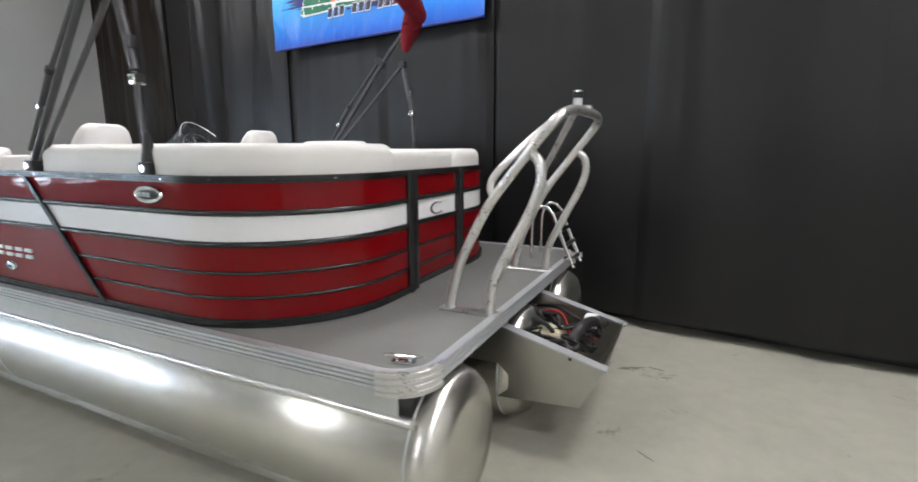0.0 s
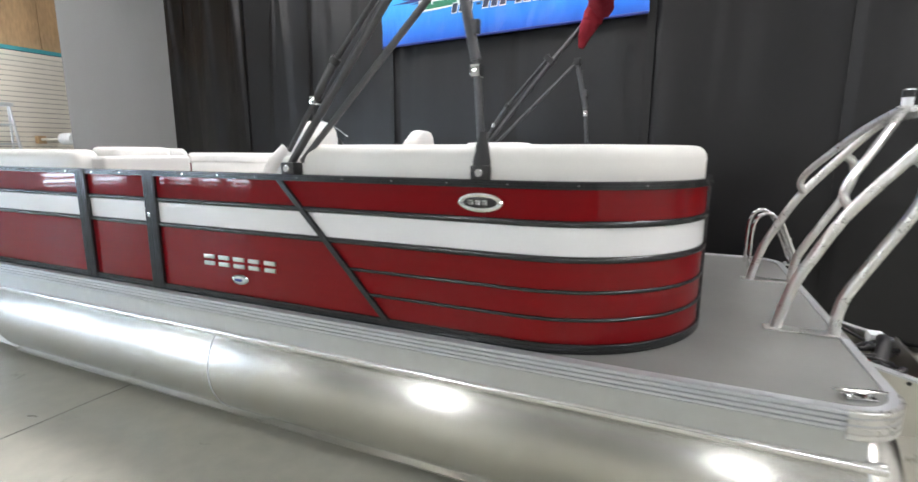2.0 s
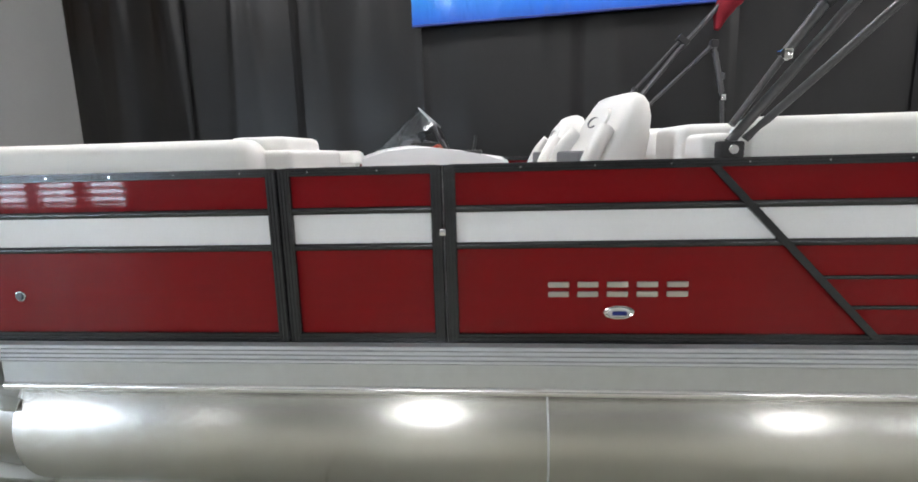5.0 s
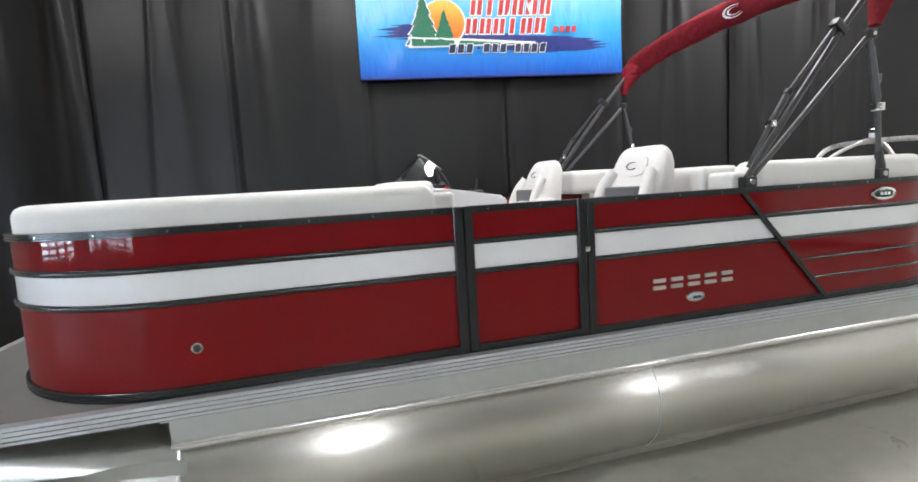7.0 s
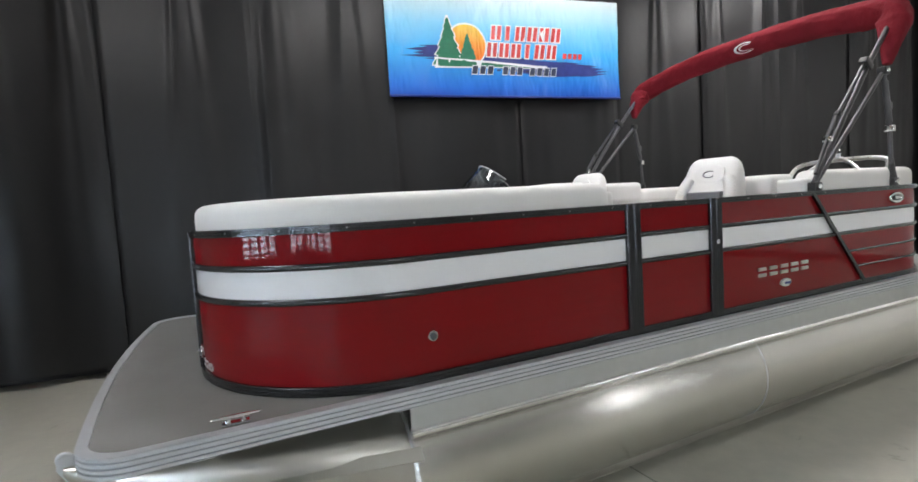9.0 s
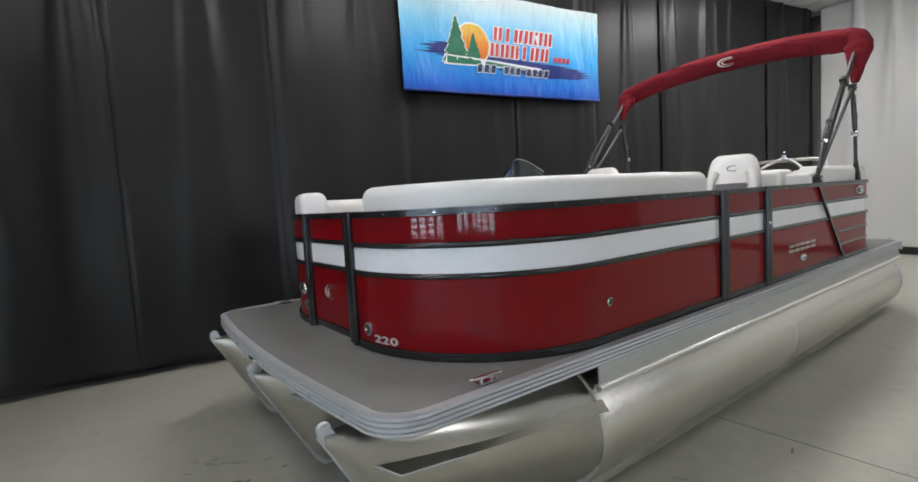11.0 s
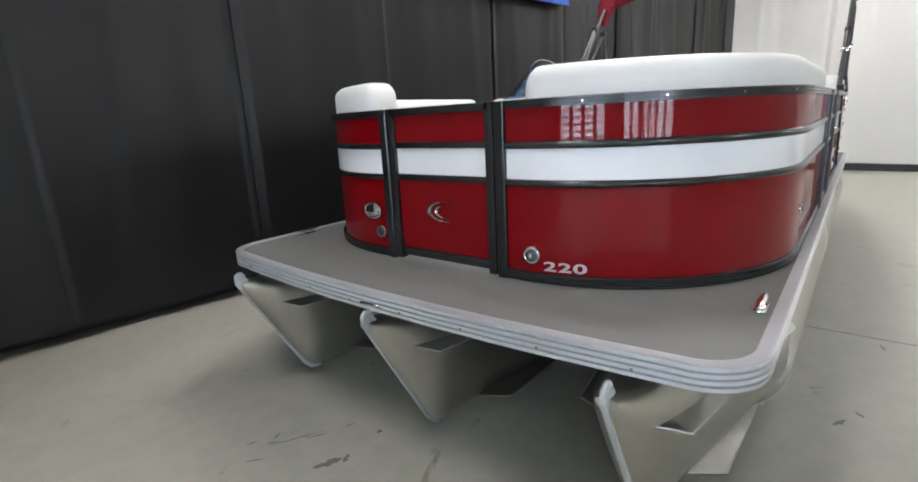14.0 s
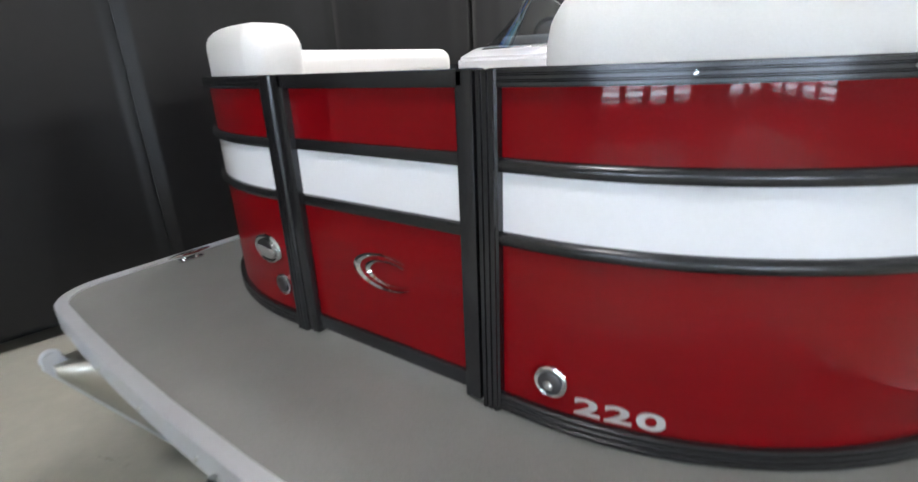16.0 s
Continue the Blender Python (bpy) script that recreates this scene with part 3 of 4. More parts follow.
    # shore
    curve_band("shore_outline", 0.56, 2.06, lambda t: 0.46 - 0.07 * t, lambda t: 0.335 + 0.02 * t, 0.0165, M_PRINT_WHITE, "white shore line")
    curve_band("shore", 0.60, 1.9, lambda t: 0.44 - 0.075 * t, lambda t: 0.355 + 0.005 * t, 0.0175, M_PRINT_GREEN, "green shore")
    # two rows of red lettering, drawn as leaning bars
    for z0, z1, u0, n, w in ((0.690, 0.860, 1.29, 6, 0.152), (0.480, 0.650, 1.22, 6, 0.152)):
        for k in range(n):
            a = u0 + k * (w + 0.012)
            narrow = (k == 1 and z0 > 0.6) or (k == 3 and z0 < 0.6)
            for j in range(1 if narrow else 2):
                c = a + (0.03 if narrow else 0.076 * j)
                shape("letter_backing", [(c - 0.012, z0 - 0.012), (c + 0.062, z0 - 0.012), (c + 0.090, z1 + 0.012), (c + 0.016, z1 + 0.012)], 0.0195, M_PRINT_WHITE)
                shape("letter_bar", [(c, z0), (c + 0.050, z0), (c + 0.078, z1), (c + 0.028, z1)], 0.0215, M_PRINT_RED, "red lettering bar")
    for k in range(4):
        a = 2.27 + 0.075 * k
        shape("letter_bar", [(a, 0.485), (a + 0.055, 0.485), (a + 0.065, 0.555), (a + 0.012, 0.555)], 0.0215, M_PRINT_RED, "small red lettering bar")
    for a, n in ((1.02, 3), (1.42, 3), (1.80, 4)):
        for k in range(n):
            c = a + 0.1 * k
            shape("number_backing", [(c - 0.008, 0.261), (c + 0.072, 0.261), (c + 0.092, 0.374), (c + 0.012, 0.374)], 0.0195, M_PRINT_WHITE)
            shape("number_bar", [(c, 0.270), (c + 0.066, 0.270), (c + 0.084, 0.365), (c + 0.018, 0.365)], 0.0215, M_PRINT_DARK, "dark bar")
    for a in (1.345, 1.742):
        shape("number_dash", [(a, 0.308), (a + 0.05, 0.308), (a + 0.054, 0.328), (a + 0.004, 0.328)], 0.0205, M_PRINT_DARK, "dark dash")


banner()

# ---- the pontoon boat ----
boat = tagged(new("pontoon_boat"), "red and white pontoon boat with aluminium tubes and white vinyl seats", "boat")
SIDE, BOWX, STERNX = 1.245, -2.713, 2.93
RB, RS = 0.84, 0.70
GATE = 0.312


def footprint():
    """The near half of the rail line from the bow gate to the stern gate: (x, y, nx, ny)."""
    out = []

    def line(a, b, n, k):
        for i in range(k):
            t = i / k
            out.append((a[0] + (b[0] - a[0]) * t, a[1] + (b[1] - a[1]) * t, *n))
    cx, cyy = BOWX + RB, -SIDE + RB
    line((BOWX, -GATE + 0.01), (BOWX, cyy), (-1, 0), 2)
    for i in range(26):
        a = math.pi + math.pi / 2 * i / 26
        out.append((cx + RB * math.cos(a), cyy + RB * math.sin(a), math.cos(a), math.sin(a)))
    sx, sy = STERNX - RS, -SIDE + RS
    line((cx, -SIDE), (sx, -SIDE), (0, -1), 82)
    for i in range(24):
        a = -math.pi / 2 + math.pi / 2 * i / 24
        out.append((sx + RS * math.cos(a), sy + RS * math.sin(a), math.cos(a), math.sin(a)))
    line((STERNX, sy), (STERNX, -GATE), (1, 0), 4)
    out.append((STERNX, -GATE, 1, 0))
    return out


FOOT = footprint()
CUM = [0.0]
for p, q in zip(FOOT, FOOT[1:]):
    CUM.append(CUM[-1] + math.hypot(q[0] - p[0], q[1] - p[1]))
S_END = CUM[-1]
S_SIDE0 = next(CUM[i] for i, p in enumerate(FOOT) if p[3] < -0.9999)   # where the straight side starts


def s_of_x(x):
    return S_SIDE0 + (x - (BOWX + RB))


def at_s(s):
    s = max(0, min(S_END, s))
    for i in range(len(CUM) - 1):
        if CUM[i + 1] >= s:
            t = (s - CUM[i]) / max(1e-9, CUM[i + 1] - CUM[i])
            a, b = FOOT[i], FOOT[i + 1]
            n = Vector((a[2] + (b[2] - a[2]) * t, a[3] + (b[3] - a[3]) * t)).normalized()
            return (a[0] + (b[0] - a[0]) * t, a[1] + (b[1] - a[1]) * t, n.x, n.y)
    return FOOT[-1]


def stations(s0, s1):
    return [s0] + [c for c in CUM if s0 + 0.01 < c < s1 - 0.01] + [s1]


def sweep(s0, s1, profile, side=-1, round_ends=0.0):
    """Carry a profile of (outward, height) along the rail line; side -1 near, +1 far."""
    st = stations(s0, s1)
    if round_ends:
        st = sorted(set(st + [s0 + round_ends * k for k in (0.05, 0.2, 0.45, 0.75, 1)] + [s1 - round_ends * k for k in (0.05, 0.2, 0.45, 0.75, 1)]))
    po = sum(p[0] for p in profile) / len(profile)
    pz = min(p[1] for p in profile)
    rings = []
    for s in st:
        x, y, nx, ny = at_s(s)
        k = 1.0
        if round_ends:
            d = min(s - s0, s1 - s) / round_ends
            k = 1.0 if d >= 1 else math.sqrt(max(0.0, 1 - (1 - d) ** 2)) * 0.6 + 0.4
        rings.append([(x + nx * (po + (o - po) * k), -side * (y + ny * (po + (o - po) * k)), pz + (z - pz) * k) for o, z in profile])
    return loft(rings)


def rect(o0, o1, z0, z1):
    return [(o0, z0), (o1, z0), (o1, z1), (o0, z1)]


def ribbed(o0, o1, z0, z1, ribs=3, d=0.003):
    """A bar whose outer face carries shallow grooves."""
    pts = [(o0, z0), (o1 - 0.003, z0)]
    for k in range(ribs):
        a, b = z0 + (z1 - z0) * k / ribs, z0 + (z1 - z0) * (k + 1) / ribs
        g = (b - a) * 0.22
        pts += [(o1 - d, a + g * 0.4), (o1, a + g), (o1, b - g), (o1 - d, b - g * 0.4)]
    return pts + [(o1 - 0.003, z1), (o0, z1)]


def bulge(o0, o1, z0, z1, n=8):
    """A bar with a half-round outer face."""
    h = (z1 - z0) / 2
    r = min(h, 0.010)
    pts = [(o0, z0)]
    for k in range(n + 1):
        a = radians(-90 + 180 * k / n)
        pts.append((o1 - r + r * math.cos(a), z0 + h + h * math.sin(a)))
    return pts + [(o0, z1)]


def rounded(o0, o1, z0, z1, r, n=5):
    pts = []
    for cx, cz, a0 in ((o1 - r, z0 + 0.02, -90), (o1 - r, z1 - r, 0), (o0 + r, z1 - r, 90), (o0 + r, z0 + 0.02, 180)):
        rr = r if a0 in (0, 90) else 0.02
        cxx = cx if a0 in (0, 90) else (o1 - 0.02 if a0 == -90 else o0 + 0.02)
        for k in range(n + 1):
            a = radians(a0 + 90 * k / n)
            pts.append((cxx + rr * math.cos(a), cz + rr * math.sin(a)))
    return pts


Z_DECK, Z_CAP, Z_TRIM = 0.75, 1.457, 0.680

# hull tubes
def pontoon(y, name):
    R, ZC = 0.345, 0.300
    tube = part(name, loft([[(x, y + r * math.cos(a), ZC + r * math.sin(a)) for a in (2 * math.pi * k / 48 for k in range(48))]
                            for x, r in ((-1.94, R - 0.012), (-1.925, R), (0.0, R), (1.8, R), (3.46, R), (3.53, R - 0.012), (3.58, R - 0.05), (3.61, R - 0.12), (3.615, 0.05))]), M_TUBE, boat,
                "brushed aluminium pontoon tube with soft reflections")
    part("weld_seam", torus((0.400, y, ZC), (1, 0, 0), R - 0.001, 0.0045, 48, 6), M_EDGE, tube)
    part("weld_seam", torus((3.47, y, ZC), (1, 0, 0), R - 0.001, 0.004, 48, 6), M_EDGE, tube)
    # nose: round behind, drawn out to an upright stem
    rings = []
    xs = [-1.93 - 1.25 * (k / 34) for k in range(35)]
    for x in xs:
        f = (x + 3.2) / 1.31
        w = 0.012 + 0.322 * max(0.0, f) ** 0.66
        zt = 0.632
        q = -2.845 - x
        zb = -0.012 + 1.79 * (q + math.sqrt(q * q + 0.0014)) / 2
        zb = min(zb, zt - 0.012)
        lead = min(1.0, 1.6 * (1 - f))
        ring = []
        for k in range(36):
            a = 2 * math.pi * k / 36
            c, sn = math.cos(a), math.sin(a)
            if sn > 0:
                yy, zz = abs(c) ** (1.0 - 0.35 * lead), sn ** (1.0 - 0.30 * lead)
            else:
                yy, zz = abs(c) ** (1.0 + 0.45 * lead), -(abs(sn) ** (1.0 + 0.05 * lead))
            up = 0.5 + 0.20 * lead
            zc = zb + (zt - zb) * up
            ring.append((x, y + w * math.copysign(yy, c), zc + (zt - zc) * zz if sn > 0 else zc + (zc - zb) * zz))
        rings.append(ring)
    nose = part("nose_cone", loft(rings), M_NOSE, tube, "pointed aluminium nose cone")
    # stem plate and towing eye
    stem = [(-2.76, -0.018), (-2.835, -0.008), (-2.875, 0.034), (-3.205, 0.625), (-3.20, 0.665), (-3.165, 0.672), (-3.13, 0.625), (-2.83, 0.065)]
    part("stem_plate", prism([(x, y - 0.010, z) for x, z in stem], (0, 0.020, 0)), M_EDGE, nose)
    part("towing_eye", torus((-3.178, y, 0.655), (0, 1, 0), 0.022, 0.009, 20, 8), M_EDGE, nose)
    for s in (-1, 1):
        rings = []
        for k in range(13):
            x = -2.955 + 1.055 * k / 12
            w = 0.012 + 0.322 * ((x + 3.2) / 1.31) ** 0.66
            proud = 0.055 * (1 - k / 12) ** 2 + 0.004
            zo = 0.462 - 0.022 * k / 12
            zi = zo + 0.045
            rings.append([(x, y + s * (w - 0.03), zi), (x, y + s * (w + proud), zo), (x, y + s * (w + proud), zo - 0.006), (x, y + s * (w - 0.03), zi - 0.012)])
        rings.insert(0, [(-3.045, y + s * 0.065, 0.505), (-3.042, y + s * 0.072, 0.500), (-3.042, y + s * 0.072, 0.495), (-3.045, y + s * 0.065, 0.498)])
        part("spray_rail", loft(rings), M_NOSE, nose, "bent aluminium spray rail", smooth=False)
        part("rail_lip", pipe([r[1] for r in rings[:5]], 0.0035, 6), M_EDGE, nose)
        pts = [(-2.62, y + s * 0.10, 0.060), (-2.50, y + s * 0.215, 0.030), (-1.90, y + s * 0.23, 0.025), (-1.90, y + s * 0.10, 0.045)]
        part("lifting_strake", prism(pts, (0, 0, 0.005)), M_NOSE, nose, "", smooth=False)
        part("lifting_strake", prism([(-1.88, y + s * 0.16, 0.022), (-1.88, y + s * 0.245, 0.010), (3.4, y + s * 0.245, 0.010), (3.4, y + s * 0.16, 0.022)], (0, 0, 0.005)), M_NOSE, tube, smooth=False)
    for k in range(7):
        part("riser", box(-1.6 + 0.8 * k, -1.52 + 0.8 * k, y - 0.10, y + 0.10, 0.615, 0.652), M_SKIRT, tube, smooth=False)
    return tube


for y in (-0.955, 0.03, 1.015):
    pontoon(y, "pontoon_tube")

# deck
def deck_outline(half, x0, x1, r, n=10):
    pts = []
    for cx, cyy, a0 in ((x1 - r, half - r, 0), (x0 + r, half - r, 90), (x0 + r, -half + r, 180), (x1 - r, -half + r, 270)):
        for k in range(n + 1):
            a = radians(a0 + 90 * k / n)
            pts.append((cx + r * math.cos(a), cyy + r * math.sin(a), math.cos(a), math.sin(a)))
    return pts


OUT = deck_outline(1.288, -3.085, 3.535, 0.17)
BOW_EDGE = [(-3.145 + 0.048 * y * y, y, -1.0, -0.096 * y) for y in (0.9, 0.6, 0.3, 0.0, -0.3, -0.6, -0.9)]   # the bow edge bows out a little
OUT = OUT[:22] + BOW_EDGE + OUT[22:]
deck = part("deck", loft([[(x, y, 0.715) for x, y, _, _ in OUT], [(x, y, Z_DECK) for x, y, _, _ in OUT]]), M_DECK, boat, "grey woven vinyl deck with rounded corners")
rings = []
for x, y, nx, ny in OUT:
    rings.append([(x + nx * o, y + ny * o, z) for o, z in ribbed(-0.02, 0.020, Z_TRIM, 0.757, 4, 0.010)])
part("edge_trim", loft(rings, close=True), M_EDGE, deck, "ribbed aluminium edge trim")
for s in (-1, 1):
    part("side_skirt", prism([(-1.94, s * 1.272, 0.555), (3.44, s * 1.272, 0.555), (3.44, s * 1.272, Z_TRIM), (-1.94, s * 1.272, Z_TRIM)], (0, -s * 0.006, 0)), M_SKIRT, boat, "flat satin aluminium side skirt", smooth=False)
    part("splash_lip", pipe([(-1.94, s * 1.264, 0.552), (3.50, s * 1.264, 0.552)], 0.021, 12), M_LIP, boat, "bright rolled aluminium lip")
for k in range(9):
    part("cross_beam", box(-2.75 + 0.76 * k, -2.68 + 0.76 * k, -1.22, 1.22, 0.640, 0.714), M_SKIRT, deck, smooth=False)
for k in range(8):
    part("trim_rivet", disc((-3.163 + 0.048 * (-1.0 + 0.285 * k) ** 2, -1.0 + 0.285 * k, 0.705), (-1, 0, 0), 0.006, 0.004, 10), M_CHROME, deck)

# rail sections, posts and gates
BANDS = ((1.302, 1.425, "red"), (1.158, 1.277, "white"), (0.790, 1.134, "red"))


def rail_section(s0, s1, side, name, label):
    fence = part(name, sweep(s0, s1, ribbed(-0.022, 0.020, 1.425, Z_CAP, 3), side), M_TRIM, boat, label)
    for z0, z1, col in BANDS:
        part("panel", sweep(s0 + 0.004, s1 - 0.004, rect(-0.004, 0.002, z0 - 0.004, z1 + 0.004), side), M_RED if col == "red" else M_WHITE, fence,
             "glossy red panel" if col == "red" else "glossy white panel")
    for z0, z1 in ((1.275, 1.303), (1.132, 1.159)):
        part("trim_strip", sweep(s0, s1, bulge(-0.016, 0.018, z0, z1), side), M_TRIM, fence)
    part("bottom_rail", sweep(s0, s1, ribbed(-0.020, 0.018, 0.752, 0.793, 3), side), M_TRIM, fence)
    return fence


def post(s, side, width=0.042, parent=None):
    x, y, nx, ny = at_s(s)
    m = Matrix.Translation((x, y, 0)) @ Matrix.Rotation(math.atan2(ny, nx), 4, "Z")
    half = width / 2
    sec = [(-0.022, -half + 0.004), (-0.018, -half), (0.019, -half), (0.0235, -half + 0.004)]
    for k in (-1, 0, 1):
        a, b = (k * 0.30 - 0.09) * width, (k * 0.30 + 0.09) * width
        sec += [(0.0235, a - 0.0008), (0.0265, a), (0.0265, b), (0.0235, b + 0.0008)]
    sec += [(0.0235, half - 0.004), (0.019, half), (-0.018, half), (-0.022, half - 0.004)]
    bm = loft([[(u, v, z) for u, v in sec] for z in (0.752, Z_CAP - 0.002)])
    bmesh.ops.transform(bm, matrix=m, verts=bm.verts)
    if side > 0:
        bmesh.ops.scale(bm, vec=(1, -1, 1), verts=bm.verts)
    return part("post", bm, M_TRIM, parent or boat)


SP1, SP2 = s_of_x(-0.640), s_of_x(0.005)
for side in (-1, 1):
    a = rail_section(0.024, SP1 - 0.024, side, "bow_fence", "red and white bow fence panels with dark trim")
    post(0.022, side, 0.044, a)
    post(SP1 - 0.024, side, 0.046, a)
    if side < 0:
        g = rail_section(SP1 + 0.026, SP2 - 0.026, side, "side_gate", "closed red and white side gate with dark frame")
        post(SP1 + 0.026, side, 0.046, g)
        post(SP2 - 0.026, side, 0.046, g)
        part("latch", box(-0.012, 0.012, -SIDE - 0.034, -SIDE - 0.02, 1.19, 1.215, 0.003, 2), M_CHROME, g)
        b = rail_section(SP2 + 0.024, S_END - 0.02, side, "aft_fence", "red and white aft fence panels with dark trim")
    else:
        b = rail_section(SP1 + 0.024, S_END - 0.02, side, "aft_fence", "red and white aft fence panels with dark trim")
    post(SP2 + 0.024, side, 0.046, b)
    post(S_END - 0.02, side, 0.05, b)
    yb = side * SIDE
    o = side * 0.004
    dz0, dz1, dx0, dx1 = 0.775, 1.43, 1.605, 0.985
    pts = [(dx0 - 0.018, yb + o, dz0), (dx0 + 0.018, yb + o, dz0), (dx1 + 0.018, yb + o, dz1), (dx1 - 0.018, yb + o, dz1)]
    part("diagonal_strip", prism(pts, (0, side * 0.018, 0)), M_TRIM, b, "dark diagonal trim strip", smooth=False)
    for z in (1.012, 0.896):
        xs = dx1 + (dz1 - z) / (dz1 - dz0) * (dx0 - dx1)
        part("trim_strip", sweep(s_of_x(xs), S_END - 0.02, bulge(-0.010, 0.014, z - 0.008, z + 0.008), side), M_TRIM, b)


def end_gate(x, n, name, label):
    """The gate across the bow (n -1) or the stern (n +1)."""
    w = GATE - 0.036
    g = part(name, box(x - 0.022, x + 0.022, -w, w, 1.425, Z_CAP, 0.004, 2), M_TRIM, boat, label)
    for z0, z1, col in BANDS:
        part("panel", box(x - 0.003, x + 0.003, -w + 0.01, w - 0.01, z0 - 0.004, z1 + 0.004), M_RED if col == "red" else M_WHITE, g, smooth=False)
    for z0, z1 in ((1.280, 1.307), (1.137, 1.164), (0.775, 0.815)):
        part("trim_strip", box(x - 0.015, x + 0.015, -w, w, z0, z1, 0.004, 2), M_TRIM, g)
    for s in (-1, 1):
        part("gate_post", box(x - 0.022, x + 0.022, s * w - 0.020, s * w + 0.020, 0.757, Z_CAP + 0.001, 0.005, 2), M_TRIM, g)
    return g


bow_gate = end_gate(BOWX, -1, "bow_gate", "closed red and white bow gate")
stern_gate = end_gate(STERNX, 1, "stern_gate", "closed red and white stern gate")
for z in (1.012, 0.896):
    part("trim_strip", box(STERNX - 0.012, STERNX + 0.012, -GATE + 0.04, GATE - 0.04, z - 0.008, z + 0.008, 0.003, 1), M_TRIM, stern_gate)


def crescent(c, right, up, out, w, h, material, parent, name="emblem", label="chrome crescent emblem"):
    """A plain open crescent, thick at its back and thin at its tips."""
    c, right, up, out = Vector(c), Vector(right), Vector(up), Vector(out)
    rings = []
    for k in range(25):
        a = radians(48 + 270 * k / 24)
        th = 0.03 + 0.085 * math.sin(math.pi * k / 24) ** 1.2
        p = lambda r: c + right * (w * 0.5 * r * math.cos(a)) + up * (h * 0.5 * r * math.sin(a))
        q0, q1 = p(1.0), p(1.0 - 2 * th)
        rings.append([q0, q0 + out * 0.004, (q0 + q1) / 2 + out * 0.008, q1 + out * 0.004, q1])
    part(name, loft(rings), material, parent, label)


crescent((BOWX - 0.004, -0.015, 1.000), (0, -1, 0), (0, 0, 1), (-1, 0, 0), 0.21, 0.095, M_CHROME, bow_gate)
crescent((BOWX - 0.003, -0.030, 1.000), (0, -1, 0), (0, 0, 1), (-1, 0, 0), 0.16, 0.065, M_CHROME, bow_gate)
crescent((STERNX + 0.004, 0.0, 1.212), (0, 1, 0), (0, 0, 1), (1, 0, 0), 0.17, 0.075, M_BLACK, stern_gate, label="black crescent emblem")


def outward(s, o=0.0, z=0.0, side=-1):
    x, y, nx, ny = at_s(s)
    return Vector((x + nx * o, -side * (y + ny * o), z)), Vector((nx, -side * ny, 0))


def s_of_y_bow(y):
    return min(range(len(FOOT) // 2), key=lambda i: abs(FOOT[i][1] - y) + (0 if FOOT[i][0] < -1.8 else 9))


def fitting(s, z, r, name, label, side=-1, ry=None, lens=None):
    c, n = outward(s, 0.002, z, side)
    f = part(name, disc(c, n, r, 0.012, 28, r * 0.86, ry), M_CHROME, boat, label)
    part("rim", torus(c + n * 0.008, n, r * 0.92, r * 0.12, 28, 8, (ry or r) * 0.92), M_CHROME, f)
    part("face", disc(c + n * 0.010, n, r * 0.74, 0.008, 24, r * 0.60, (ry or r) * 0.74), lens or M_BRUSHED_DARK, f)
    return f


horn = fitting(CUM[s_of_y_bow(-0.46)], 0.862, 0.034, "horn_cover", "round chrome horn cover")
hc, hn = outward(CUM[s_of_y_bow(-0.46)], 0.018, 0.862)
part("centre_boss", disc(hc, hn, 0.011, 0.012, 16, 0.006), M_CHROME, horn)
fitting(CUM[s_of_y_bow(-0.435)], 0.975, 0.064, "docking_light", "oval chrome docking light", 1, 0.040, M_CHROME)
fitting(CUM[s_of_y_bow(-0.43)], 0.872, 0.032, "drain_fitting", "round chrome drain fitting", 1)
fitting(s_of_x(-1.81), 0.950, 0.022, "side_light", "small chrome side light")
oval = fitting(s_of_x(2.065), 1.363, 0.098, "oval_badge", "chrome oval badge with dark centre", -1, 0.034, M_BLACK)
for k in range(3):
    part("badge_bar", box(2.015 + 0.03 * k, 2.040 + 0.03 * k, -SIDE - 0.030, -SIDE - 0.022, 1.352, 1.374, 0.003, 1), M_CHROME, oval)
b2 = fitting(s_of_x(0.667), 0.880, 0.058, "small_badge", "small white oval badge", -1, 0.024, M_SILVER)
part("badge_bar", box(0.64, 0.695, -SIDE - 0.030, -SIDE - 0.022, 0.872, 0.888, 0.003, 1), M_PRINT_NAVY, b2)
# raised chrome name plate, drawn as five pairs of plain bars
for k in range(5):
    x0 = 0.400 + 0.111 * k
    for z0 in (0.940, 0.978):
        part("name_bar", box(x0, x0 + 0.078, -SIDE - 0.012, -SIDE - 0.002, z0, z0 + 0.022, 0.004, 2), M_NOSE, boat, "raised chrome lettering bar")

# model number
def number(textstr, s, z, size):
    cu = bpy.data.curves.new("model_number", "FONT")
    cu.body, cu.size, cu.extrude, cu.offset, cu.align_x = textstr, size, 0.0015, 0.0012, "CENTER"
    cu.space_character = 1.1
    tmp = new("number_source", cu)
    me = bpy.data.meshes.new_from_object(tmp.evaluated_get(bpy.context.evaluated_depsgraph_get()))
    bpy.data.objects.remove(tmp)
    bm = bmesh.new()
    bm.from_mesh(me)
    bmesh.ops.transform(bm, matrix=Matrix.Diagonal((2.05, 1, 1, 1)), verts=bm.verts)
    for v in bm.verts:
        c, n = outward(s + v.co.x, 0.004 + v.co.z, 0)
        v.co = Vector((c.x, c.y, z + v.co.y))
    part("model_number", bm, M_SILVER, boat, "silver model number 220", smooth=False)


